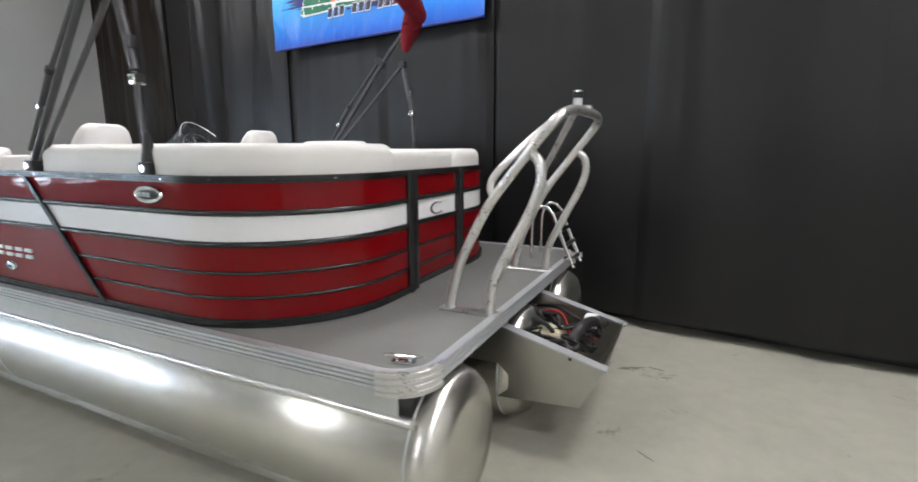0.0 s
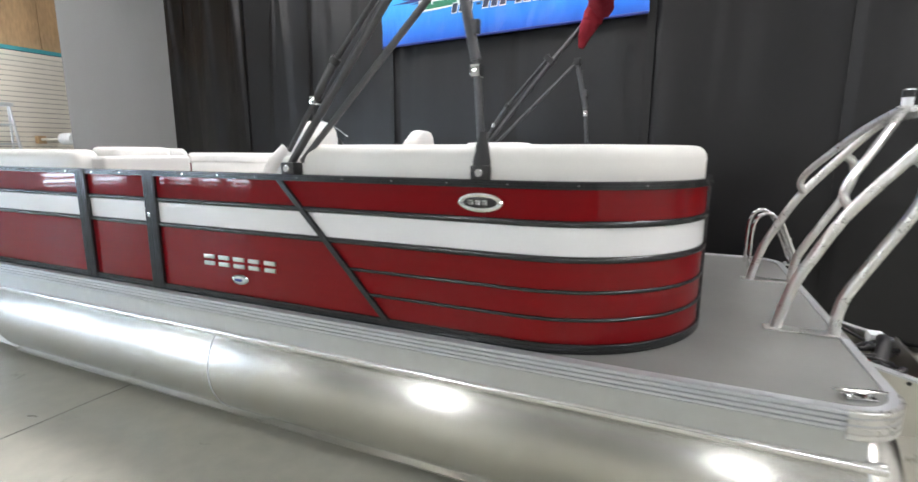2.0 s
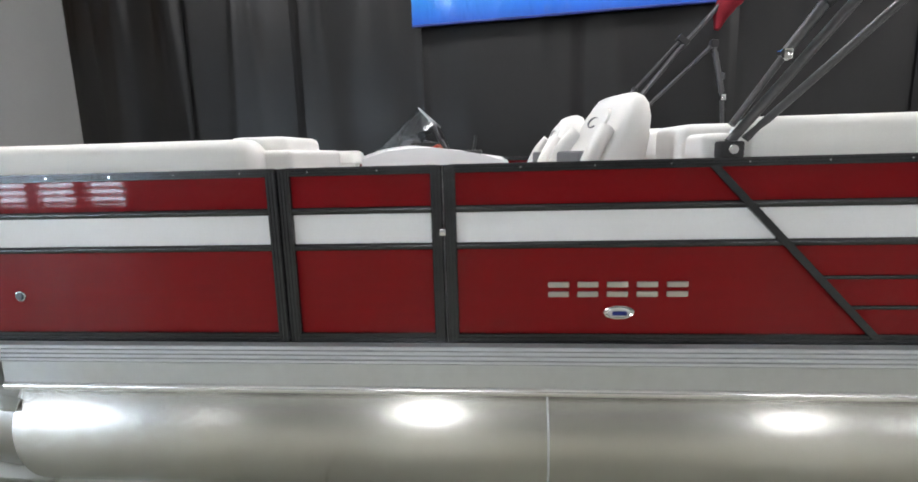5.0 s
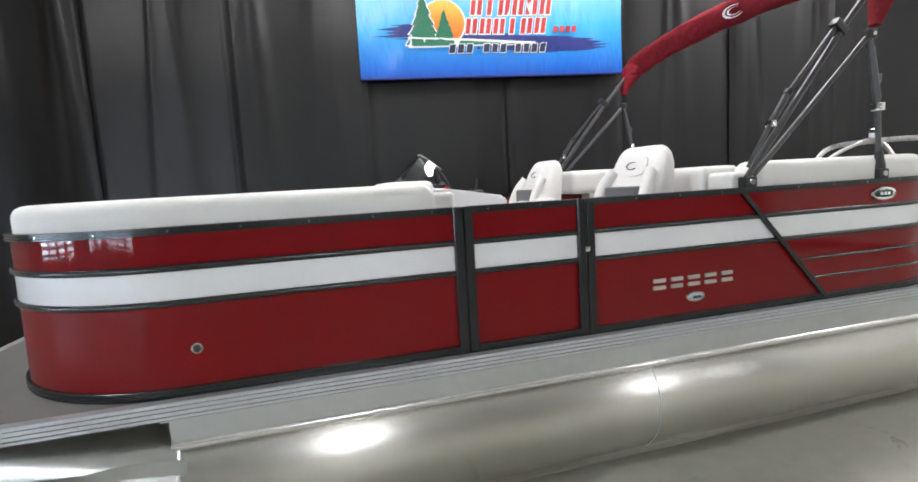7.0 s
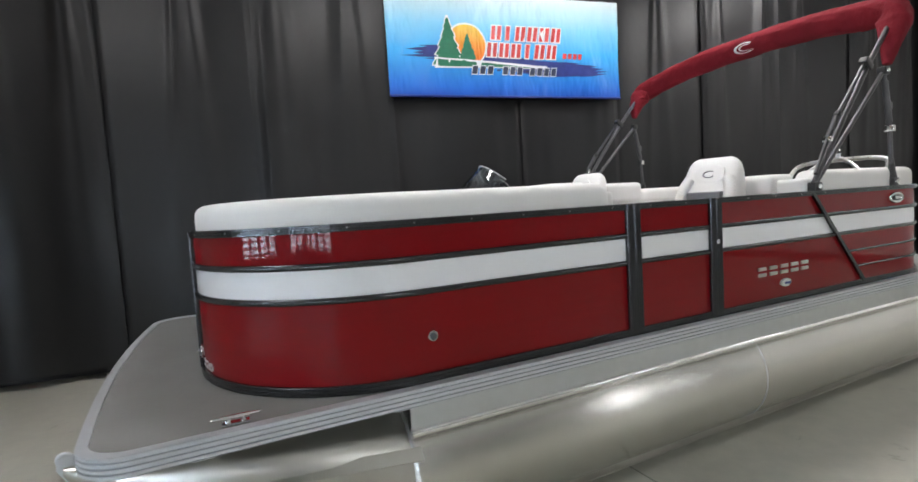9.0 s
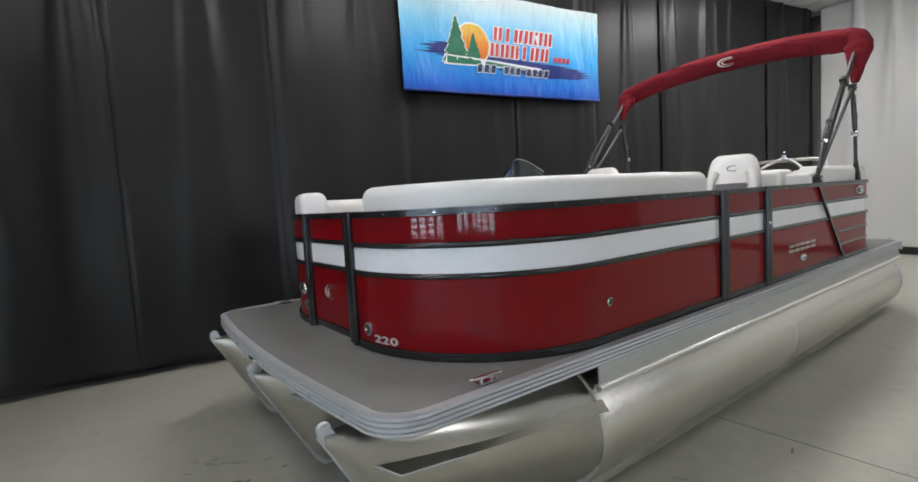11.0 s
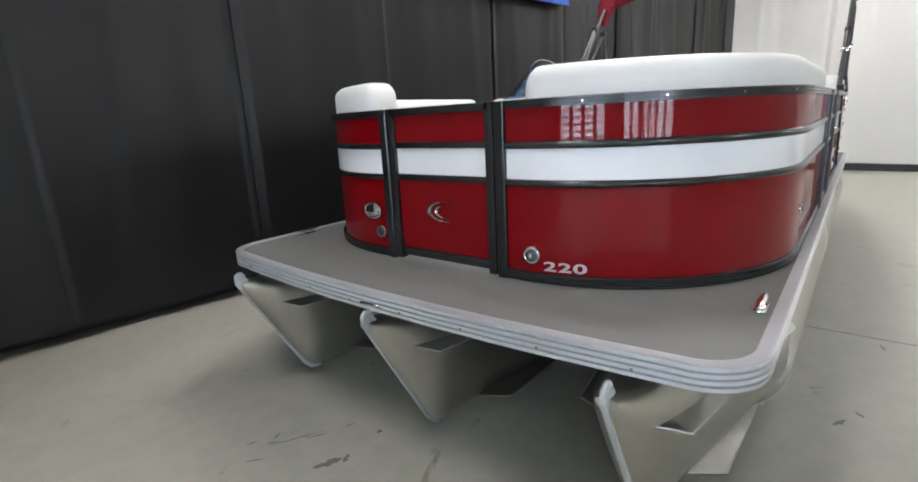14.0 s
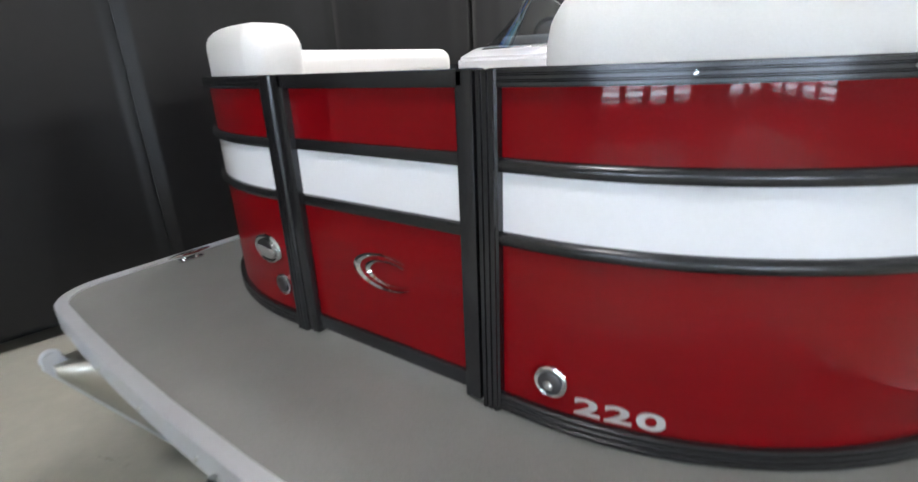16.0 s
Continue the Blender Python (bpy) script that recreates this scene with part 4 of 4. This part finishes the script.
number("220", CUM[s_of_y_bow(-0.575)] + 0.03, 0.803, 0.052)

# snap studs along the cap rail
for k in range(26):
    s = 0.35 + 0.27 * k
    if s < S_END - 0.2:
        c, n = outward(s, 0.019, 1.441)
        part("snap_stud", disc(c, n, 0.0038, 0.003, 10), M_CHROME, boat)


# cushions
def cushion(s0, s1, top, side, name="seat_back", depth=0.17, label="white vinyl bolster cushion"):
    c = part(name, sweep(s0, s1, rounded(-0.025 - depth, -0.012, 1.430, top, 0.055), side, 0.075), M_VINYL, boat, label)
    part("seat_back_base", sweep(s0 + 0.06, s1 - 0.06, rect(-0.185, -0.035, 1.195, 1.435), side), M_VINYL, c)
    part("piping", sweep(s0 + 0.05, s1 - 0.05, [(-0.020 + 0.004 * math.cos(a), 1.462 + 0.004 * math.sin(a)) for a in (0, 1.57, 3.14, 4.71)], side), M_VINYL, c)
    return c


cushion(0.10, s_of_x(-0.745), 1.575, -1)
cushion(s_of_x(1.09), S_END - 0.10, 1.600, -1)
cushion(0.10, 0.70, 1.590, 1)
cushion(0.68, s_of_x(-0.95), 1.545, 1)
cushion(s_of_x(1.35), S_END - 0.02, 1.575, 1)
part("armrest", box(0.96, 1.07, -1.21, -1.02, 1.40, 1.545, 0.03, 4), M_VINYL, boat, "white vinyl cushion end")
part("stern_cushion", box(2.71, 2.87, -0.46, 0.62, 1.40, 1.565, 0.05, 4), M_VINYL, boat, "white vinyl stern seat cushion")


def lounge(x0, x1, y0, y1):
    base = part("lounge_base", box(x0, x1, y0, y1, Z_DECK + 0.001, 1.07, 0.02, 2), M_WHITE, boat, "white moulded seat base")
    part("seat_cushion", box(x0 - 0.0, x1 + 0.02, y0 - 0.0, y1 + 0.02, 1.072, 1.20, 0.045, 4), M_VINYL, base, "white vinyl seat cushion")


lounge(-1.95, -0.78, -1.17, -0.62)
lounge(-1.95, -0.98, 0.60, 1.17)
lounge(1.25, 2.30, -1.17, -0.62)
lounge(1.45, 2.30, 0.60, 1.17)
part("lounge_end", box(-0.80, -0.63, -1.12, -0.48, 1.20, 1.530, 0.03, 4), M_VINYL, boat, "white vinyl lounge end panel")
part("fold_cushion", box(-0.98, -0.70, -1.00, -0.58, 1.20, 1.592, 0.05, 4), M_VINYL, boat, "white vinyl folded backrest")
part("fold_cushion", box(0.96, 1.25, -0.99, -0.62, 1.20, 1.590, 0.05, 4), M_VINYL, boat, "white vinyl folded backrest")
part("fold_cushion", box(1.08, 1.62, 0.82, 1.14, 1.42, 1.645, 0.06, 4), M_VINYL, boat, "white vinyl folded backrest")


def helm_chair(x, y, turn=0.0):
    e = new("helm_chair")
    e.parent = boat
    e["label"] = "white vinyl bucket chair with grey inset"
    m = Matrix.Translation((x, y, 0)) @ Matrix.Rotation(radians(turn), 4, "Z") @ Matrix.Diagonal((1.0, 0.87, 1.0, 1.0))
    rings = []
    for z, c, d, w in ((1.22, -0.055, 0.205, 0.232), (1.34, -0.030, 0.190, 0.246), (1.46, 0.005, 0.150, 0.250), (1.56, 0.050, 0.122, 0.236), (1.65, 0.078, 0.102, 0.222), (1.71, 0.092, 0.078, 0.200), (1.742, 0.096, 0.060, 0.168), (1.757, 0.098, 0.026, 0.135)):
        ring = []
        for k in range(28):
            a = 2 * math.pi * k / 28
            cc, ss = math.cos(a), math.sin(a)
            ring.append(m @ Vector((c + d * math.copysign(abs(cc) ** 0.75, cc), w * math.copysign(abs(ss) ** 0.65, ss), z)))
        rings.append(ring)
    part("backrest", loft(rings), M_VINYL, e)
    part("seat", box(-0.42, 0.08, -0.25, 0.25, 1.14, 1.26, 0.05, 4, m), M_VINYL, e)
    for s in (-1, 1):
        part("armrest", box(-0.17, 0.02, s * 0.245 - 0.042, s * 0.245 + 0.042, 1.34, 1.43, 0.035, 4, m), M_VINYL, e)
        bol = [m @ Vector((p[0], s * 0.185 + s * p[1], p[2])) for p in ((-0.200, 0.02, 1.26), (-0.172, 0.012, 1.40), (-0.115, 0.0, 1.52), (-0.050, -0.03, 1.60))]
        part("side_bolster", pipe(bol, 0.038, 12, 5), M_VINYL, e)
    part("lumbar_inset", box(-0.172, -0.090, -0.135, 0.135, 1.380, 1.510, 0.018, 3, m), M_PIPING, e, "grey mesh lumbar inset")
    patch = []
    for k in range(28):
        a = 2 * math.pi * k / 28
        patch.append(m @ Vector((-0.026, 0.120 * math.copysign(abs(math.cos(a)) ** 0.7, math.cos(a)), 1.635 + 0.066 * math.copysign(abs(math.sin(a)) ** 0.7, math.sin(a)))) + m.to_3x3() @ Vector((0.036 * math.copysign(abs(math.sin(a)) ** 0.7, math.sin(a)), 0, 0)))
    part("headrest_patch", loft([patch, [p + m.to_3x3() @ Vector((-0.012, 0, 0)) for p in patch]]), M_VINYL, e)
    r3 = m.to_3x3()
    crescent(m @ Vector((-0.040, 0, 1.635)), r3 @ Vector((0, -1, 0)), r3 @ Vector((0.48, 0, 0.877)), r3 @ Vector((-0.877, 0, 0.48)), 0.10, 0.055, M_PIPING, e, "emblem", "grey crescent emblem")
    e.location = (0, 0, -0.016)
    part("pedestal", disc(m @ Vector((-0.15, 0, Z_DECK)), (0, 0, 1), 0.06, 0.40, 20, 0.05), M_BRUSHED_DARK, e)
    return e


helm_chair(0.690, -0.720, 18)
helm_chair(0.655, 0.66, 8)


def console():
    e = new("helm_console")
    e.parent = boat
    e["label"] = "white moulded helm console with windscreen and wheel"
    prof = [(-0.80, 0.76), (0.27, 0.76), (0.30, 1.40), (0.26, 1.460), (0.08, 1.490), (-0.12, 1.505), (-0.26, 1.545), (-0.42, 1.565), (-0.62, 1.545), (-0.80, 1.49)]
    bm = prism([(x, 0.50, z) for x, z in prof], (0, 0.64, 0))
    bmesh.ops.bevel(bm, geom=bm.edges[:], offset=0.02, segments=3, affect="EDGES")
    part("body", bm, M_WHITE, e, "white moulded console body")

    def ws(u, v):
        a = (u - 0.5) * 2
        return (-0.74 + 0.14 * a * a + 0.34 * v, 0.80 + 0.29 * a * (1 - 0.30 * v), 1.535 + (0.315 - 0.14 * a * a) * v)
    part("windscreen", grid_sheet(ws, 16, 8, 0.004), M_GLASS, e, "smoke tinted curved windscreen")
    part("windscreen_trim", pipe([Vector(ws(k / 16, 0.0)) for k in range(17)], 0.007, 8), M_CHROME, e)
    part("windscreen_edge", pipe([Vector(ws(k / 16, 1.0)) for k in range(17)], 0.0035, 6), M_SILVER, e)
    part("dash_panel", box(-0.43, -0.22, 0.54, 1.06, 1.555, 1.582, 0.006, 2), M_BLACK, e, "black instrument panel")
    for y in (0.70, 0.82, 0.94):
        part("gauge", disc((-0.32, y, 1.582), (0.25, 0, 1), 0.042, 0.014, 24), M_BRUSHED_DARK, e)
    part("gauge_hood", box(-0.52, -0.42, 0.64, 0.98, 1.555, 1.61, 0.025, 3), M_PIPING, e)
    ax = Vector((0.90, 0, 0.40)).normalized()
    hub = Vector((-0.225, 0.74, 1.560))
    part("steering_column", pipe([hub - ax * 0.16, hub], 0.035, 16), M_BLACK, e)
    wheel = part("steering_wheel", torus(hub + ax * 0.02, ax, 0.160, 0.015, 36, 10), M_BLACK, e, "black steering wheel")
    part("wheel_hub", disc(hub - ax * 0.005, ax, 0.045, 0.035, 20), M_BRUSHED_DARK, wheel)
    u = Vector((0, 1, 0))
    v = ax.cross(u)
    for k in range(3):
        a = radians(90 + 120 * k)
        part("spoke", pipe([hub + ax * 0.01, hub + ax * 0.02 + (u * math.cos(a) + v * math.sin(a)) * 0.160], 0.009, 8), M_BRUSHED_DARK, wheel)
    part("drink_flask", disc((-0.26, 0.56, 1.515), (0.5, -0.2, 0.3), 0.036, 0.06, 20), M_RED_FLASK, e, "amber glass gauge cover")
    part("throttle_base", box(-0.03, 0.09, 0.53, 0.64, 1.47, 1.520, 0.02, 3), M_BLACK, e)
    part("throttle_lever", pipe([(0.03, 0.58, 1.515), (0.04, 0.58, 1.57), (0.045, 0.58, 1.625)], 0.012, 10, 4), M_BLACK, e)


console()
part("printed_tag", box(-0.36, -0.22, 0.985, 0.995, 1.47, 1.53), M_PRINT_WHITE, boat, "white paper tag", smooth=False)


# folding top with its red boot
def folding_top():
    e = new("folding_top")
    e.parent = boat
    e["label"] = "folded boat top in a red canvas boot on dark tube frame"
    arch = smooth_path([(1.965, 1.235, 2.42), (2.00, 1.240, 2.54), (2.06, 1.225, 2.66), (2.125, 1.14, 2.745), (2.20, 0.60, 2.855), (2.245, 0.0, 2.895), (2.20, -0.60, 2.870), (2.145, -1.08, 2.800),
                        (2.125, -1.195, 2.765), (2.085, -1.238, 2.69), (2.03, -1.240, 2.54), (1.975, -1.238, 2.36)], 12)
    rings = []
    n = len(arch)
    for i, p in enumerate(arch):
        d = (arch[min(i + 1, n - 1)] - arch[max(i - 1, 0)]).normalized()
        u = Vector((1, 0, 0.55))
        u = (u - d * u.dot(d)).normalized()
        v = d.cross(u)
        t = i / (n - 1)
        endk = min(1.0, 0.26 + 4.4 * min(t, 1 - t))
        a_h, a_d = 0.106 * endk, 0.082 * endk
        ring = []
        for k in range(32):
            a = 2 * math.pi * k / 32
            c, s = math.cos(a), math.sin(a)
            r = 1 + 0.09 * noise.noise(Vector((t * 9, c * 1.3, s * 1.3))) + 0.10 * noise.noise(Vector((t * 34 + 3 * c, c * 2, s * 2 + 5))) + 0.05 * noise.noise(Vector((t * 90, c * 4 + t * 30, s * 4)))
            ring.append(p + v * (a_h * r * math.copysign(abs(c) ** 0.7, c)) + u * (a_d * r * math.copysign(abs(s) ** 0.7, s)))
        rings.append(ring)
    boot = part("boot", loft(rings), M_CANVAS, e, "wrinkled red canvas boot")
    up = Vector((-0.42, 0, 0.9)).normalized()
    out = Vector((-0.9, 0, -0.42)).normalized()
    crescent(Vector((2.235, -0.02, 2.905)) + out * 0.092, (0, -1, 0), up, out, 0.22, 0.10, M_PRINT_WHITE, boot, "emblem", "white printed crescent")
    crescent(Vector((2.235, -0.03, 2.905)) + out * 0.090, (0, -1, 0), up, out, 0.15, 0.06, M_PRINT_WHITE, boot, "emblem", "white printed crescent")
    for s in (-1, 1):
        y = s * 1.228
        b1, b2 = Vector((1.045, y, 1.49)), Vector((2.06, y, 1.49))
        hub = Vector((1.945, y, 2.31))
        part("frame_tube", pipe([b1 + Vector((0.0, 0, 0.02)), Vector((1.71, y, 2.315)), Vector((2.03, y, 2.66))], 0.0185, 12), M_BRUSHED_DARK, e)
        part("frame_tube", pipe([b1 + Vector((0.06, -s * 0.012, 0.03)), hub], 0.015, 12), M_BRUSHED_DARK, e)
        part("frame_rod", pipe([b1 + Vector((0.0, s * 0.01, 0.08)), Vector((1.215, y, 1.81)), Vector((1.335, y, 1.975)), Vector((1.69, y, 2.355))], 0.0125, 10), M_BRUSHED_DARK, e)
        part("frame_sleeve", pipe([Vector((1.215, y, 1.81)), Vector((1.335, y, 1.975))], 0.019, 12), M_BRUSHED_DARK, e, "dark telescoping sleeve")
        part("collar", pipe([Vector((1.325, y, 1.963)), Vector((1.345, y, 1.987))], 0.024, 12), M_BLACK, e)
        part("quick_pin", box(1.196, 1.226, y - 0.028, y + 0.028, 1.785, 1.822, 0.006, 2), M_CHROME, e)
        part("knuckle", box(-0.05, 0.05, -0.028, 0.028, -0.026, 0.026, 0.010, 2, Matrix.Translation((1.705, y, 2.345)) @ Matrix.Rotation(radians(40), 4, "Y")), M_BLACK, e)
        part("knuckle", box(-0.030, 0.030, -0.030, 0.030, -0.030, 0.030, 0.010, 2, Matrix.Translation(hub)), M_BLACK, e)
        part("knuckle_bolt", disc(hub + Vector((0.0, s * 0.028, 0.0)), (0, s, 0), 0.013, 0.010, 12), M_CHROME, e)
        part("rear_strut", pipe([b2, Vector((2.035, y, 1.88)), hub], 0.0155, 12), M_BRUSHED_DARK, e)
        part("strut_sleeve", pipe([Vector((2.028, y, 1.93)), Vector((1.960, y, 2.24))], 0.0215, 12), M_BRUSHED_DARK, e, "dark telescoping sleeve")
        part("quick_pin", box(2.015, 2.055, y - 0.030, y + 0.030, 1.865, 1.912, 0.005, 2), M_CHROME, e)
        part("latch", box(1.985, 2.040, y - 0.018, y + 0.018, 2.03, 2.085, 0.006, 2), M_BRUSHED_DARK, e)
        part("strut_foot", loft([[Vector((2.06 + r * math.cos(a), y + r * 0.8 * math.sin(a), z)) for a in (2 * math.pi * k / 16 for k in range(16))] for z, r in ((1.46, 0.038), (1.53, 0.040), (1.575, 0.030), (1.65, 0.019))]), M_BLACK, e)
        for bx in (1.045, 2.06):
            part("rail_bracket", box(bx - 0.042, bx + 0.042, y - 0.034, y + 0.034, 1.455, 1.515, 0.010, 2), M_BLACK, e, "black deck hinge")
            part("bracket_bolt", disc((bx, y + s * 0.034, 1.485), (0, s, 0), 0.018, 0.010, 14), M_CHROME, e)


folding_top()


# tow bar with its light
def tow_bar():
    e = new("tow_bar")
    e.parent = boat
    e["label"] = "silver tube tow bar leaning aft with a light on top"
    r = 0.024
    half = [(3.25, -0.505, 0.756), (3.272, -0.505, 0.86), (3.31, -0.505, 0.99), (3.36, -0.505, 1.10), (3.47, -0.50, 1.31), (3.66, -0.49, 1.56), (3.755, -0.475, 1.680), (3.797, -0.42, 1.732), (3.815, -0.28, 1.757), (3.82, 0, 1.762)]
    full = half + [(x, -y, z) for x, y, z in half[-2::-1]]
    part("main_hoop", pipe(full, r, 14, 6), M_POWDER, e)
    for s in (-1, 1):
        brace = [(3.478, s * 0.505, 0.756), (3.482, s * 0.505, 0.86), (3.51, s * 0.505, 0.96), (3.60, s * 0.50, 1.14), (3.69, s * 0.50, 1.32), (3.722, s * 0.50, 1.43), (3.712, s * 0.495, 1.51), (3.672, s * 0.49, 1.552)]
        part("brace", pipe(brace, r, 14, 6), M_POWDER, e)
        grab = [(3.478, s * 0.47, 1.33), (3.455, s * 0.455, 1.385), (3.475, s * 0.43, 1.45), (3.56, s * 0.34, 1.565), (3.66, s * 0.20, 1.69), (3.735, s * 0.06, 1.765), (3.765, 0, 1.785)]
        part("grab_loop", pipe(grab, 0.019, 12, 6), M_POWDER, e)
        part("foot_plate", box(3.20, 3.53, s * 0.505 - 0.04, s * 0.505 + 0.04, 0.751, 0.759, 0.003, 1), M_POWDER, e)
    part("light_mount", box(3.73, 3.84, -0.022, 0.022, 1.765, 1.797, 0.006, 2), M_POWDER, e)
    e.location = (0.025, 0, 0)
    lt = part("stern_light", pipe([(3.765, 0, 1.795), (3.765, 0, 1.835)], 0.024, 18), M_PRINT_WHITE, e, "round white stern light")
    part("lens", pipe([(3.765, 0, 1.836), (3.765, 0, 1.868)], 0.026, 18), M_BLACK, lt)
    part("cap", disc((3.765, 0, 1.868), (0, 0, 1), 0.030, 0.008, 18), M_CHROME, lt)


tow_bar()


def boarding_ladder():
    e = new("boarding_ladder")
    e.parent = boat
    e["label"] = "folded chrome boarding ladder on the stern deck"
    for y in (0.83, 1.08):
        part("handrail", pipe([(3.30, y, 0.755), (3.30, y, 1.00), (3.315, y, 1.10), (3.36, y, 1.15), (3.42, y, 1.14), (3.47, y, 1.06), (3.58, y, 0.80), (3.60, y, 0.76)], 0.014, 12, 6), M_CHROME, e)
        part("side_rail", pipe([(3.46, y - 0.03, 1.12), (3.63, y - 0.03, 0.72)], 0.012, 10), M_CHROME, e)
        part("hinge", box(3.55, 3.64, y - 0.03, y + 0.03, 0.752, 0.79, 0.006, 2), M_CHROME, e)
    for k in range(4):
        x, z = 3.475 + 0.045 * k, 1.09 - 0.105 * k
        part("rung", pipe([(x, 0.80, z), (x, 1.05, z)], 0.017, 10), M_CHROME if k % 2 else M_BLACK, e)


boarding_ladder()


def cleat(x, y, turn):
    m = Matrix.Translation((x, y, 0.757)) @ Matrix.Rotation(radians(turn), 4, "Z") @ Matrix.Diagonal((0.86, 0.86, 0.9, 1.0))
    rings = []
    for u, w, h in ((-0.098, 0.003, 0.003), (-0.088, 0.008, 0.005), (-0.055, 0.013, 0.007), (0.0, 0.017, 0.008), (0.055, 0.013, 0.007), (0.088, 0.008, 0.005), (0.098, 0.003, 0.003)):
        rings.append([m @ Vector((u, w * math.cos(a), 0.027 + h * math.sin(a))) for a in (2 * math.pi * k / 12 for k in range(12))])
    c = part("mooring_cleat", loft(rings), M_CHROME, boat, "low chrome mooring cleat with tapered ends")
    for k in (-0.03, 0.03):
        part("leg", pipe([m @ Vector((k, 0, 0.0)), m @ Vector((k, 0, 0.024))], 0.009, 10), M_CHROME, c)
    part("base", box(-0.055, 0.055, -0.022, 0.022, -0.004, 0.006, 0.003, 2, m), M_CHROME, c)


cleat(3.42, -1.19, 12)
cleat(-2.60, -1.232, 0)
cleat(-2.62, 1.20, 0)
rings = [[(x + nx * o, y + ny * o, z) for o, z in ribbed(0.010, 0.024, 0.655, 0.759, 4, 0.006)] for x, y, nx, ny in OUT[-11:]]
part("corner_cap", loft(rings), M_POWDER, boat, "ribbed aluminium corner cap")
part("bow_eye", pipe([(-3.155, 0.05, 0.700), (-3.180, 0.05, 0.715), (-3.185, 0.0, 0.718), (-3.180, -0.05, 0.715), (-3.155, -0.05, 0.700)], 0.008, 10, 4), M_CHROME, boat, "chrome bow handle")


# motor mount with loose cables
def motor_mount():
    e = new("motor_mount")
    e.parent = boat
    e["label"] = "open aluminium motor mount with loose cables inside"
    for y in (-0.30, 0.43):
        side = [(3.30, y, 0.66), (3.50, y, 0.625), (4.045, y, 0.475), (3.93, y, 0.235), (3.30, y, 0.19)]
        part("side_plate", prism(side, (0, 0.008, 0)), M_NOSE, e, smooth=False)
        part("top_flange", prism([(3.45, y - 0.03, 0.632), (3.45, y + 0.038, 0.632), (4.06, y + 0.038, 0.468), (4.06, y - 0.03, 0.468)], (0, 0, 0.010)), M_EDGE, e, smooth=False)
    part("floor_plate", prism([(3.30, -0.29, 0.20), (3.30, 0.43, 0.20), (3.93, 0.43, 0.245), (3.93, -0.29, 0.245)], (0, 0, 0.008)), M_NOSE, e, smooth=False)
    part("transom_plate", prism([(3.925, -0.29, 0.245), (3.925, 0.43, 0.245), (4.04, 0.43, 0.50), (4.03, -0.29, 0.45)], (0.012, 0, 0.0)), M_NOSE, e, smooth=False)
    rnd = random.Random(3)
    for k in range(16):
        pts = []
        for j in range(6):
            pts.append((3.42 + 0.10 * j + rnd.uniform(-0.05, 0.05), -0.2 + 0.1 * (k % 6) + rnd.uniform(-0.12, 0.12), 0.57 + rnd.uniform(-0.06, 0.07) - 0.02 * j))
        part("cable", pipe(pts, rnd.choice((0.007, 0.010, 0.014)), 8, 5), M_CABLE_RED if k == 4 else M_BLACK, e, "red cable" if k == 4 else "")
    part("cable_sleeve", pipe([(3.80, -0.12, 0.46), (3.86, 0.02, 0.56), (3.90, 0.18, 0.55), (3.92, 0.28, 0.44)], 0.032, 12, 5), M_BLACK, e, "thick taped black sleeve")
    part("fluid_bottle", box(3.60, 3.76, -0.05, 0.12, 0.26, 0.53, 0.04, 3), M_BOTTLE, e, "cream plastic bottle")
    part("fluid_bottle", box(3.38, 3.54, -0.18, 0.0, 0.26, 0.54, 0.04, 3), M_BOTTLE, e, "cream plastic bottle")
    part("connector", box(3.84, 3.92, 0.16, 0.26, 0.50, 0.58, 0.015, 2), M_PRINT_WHITE, e, "white plug connector")


motor_mount()
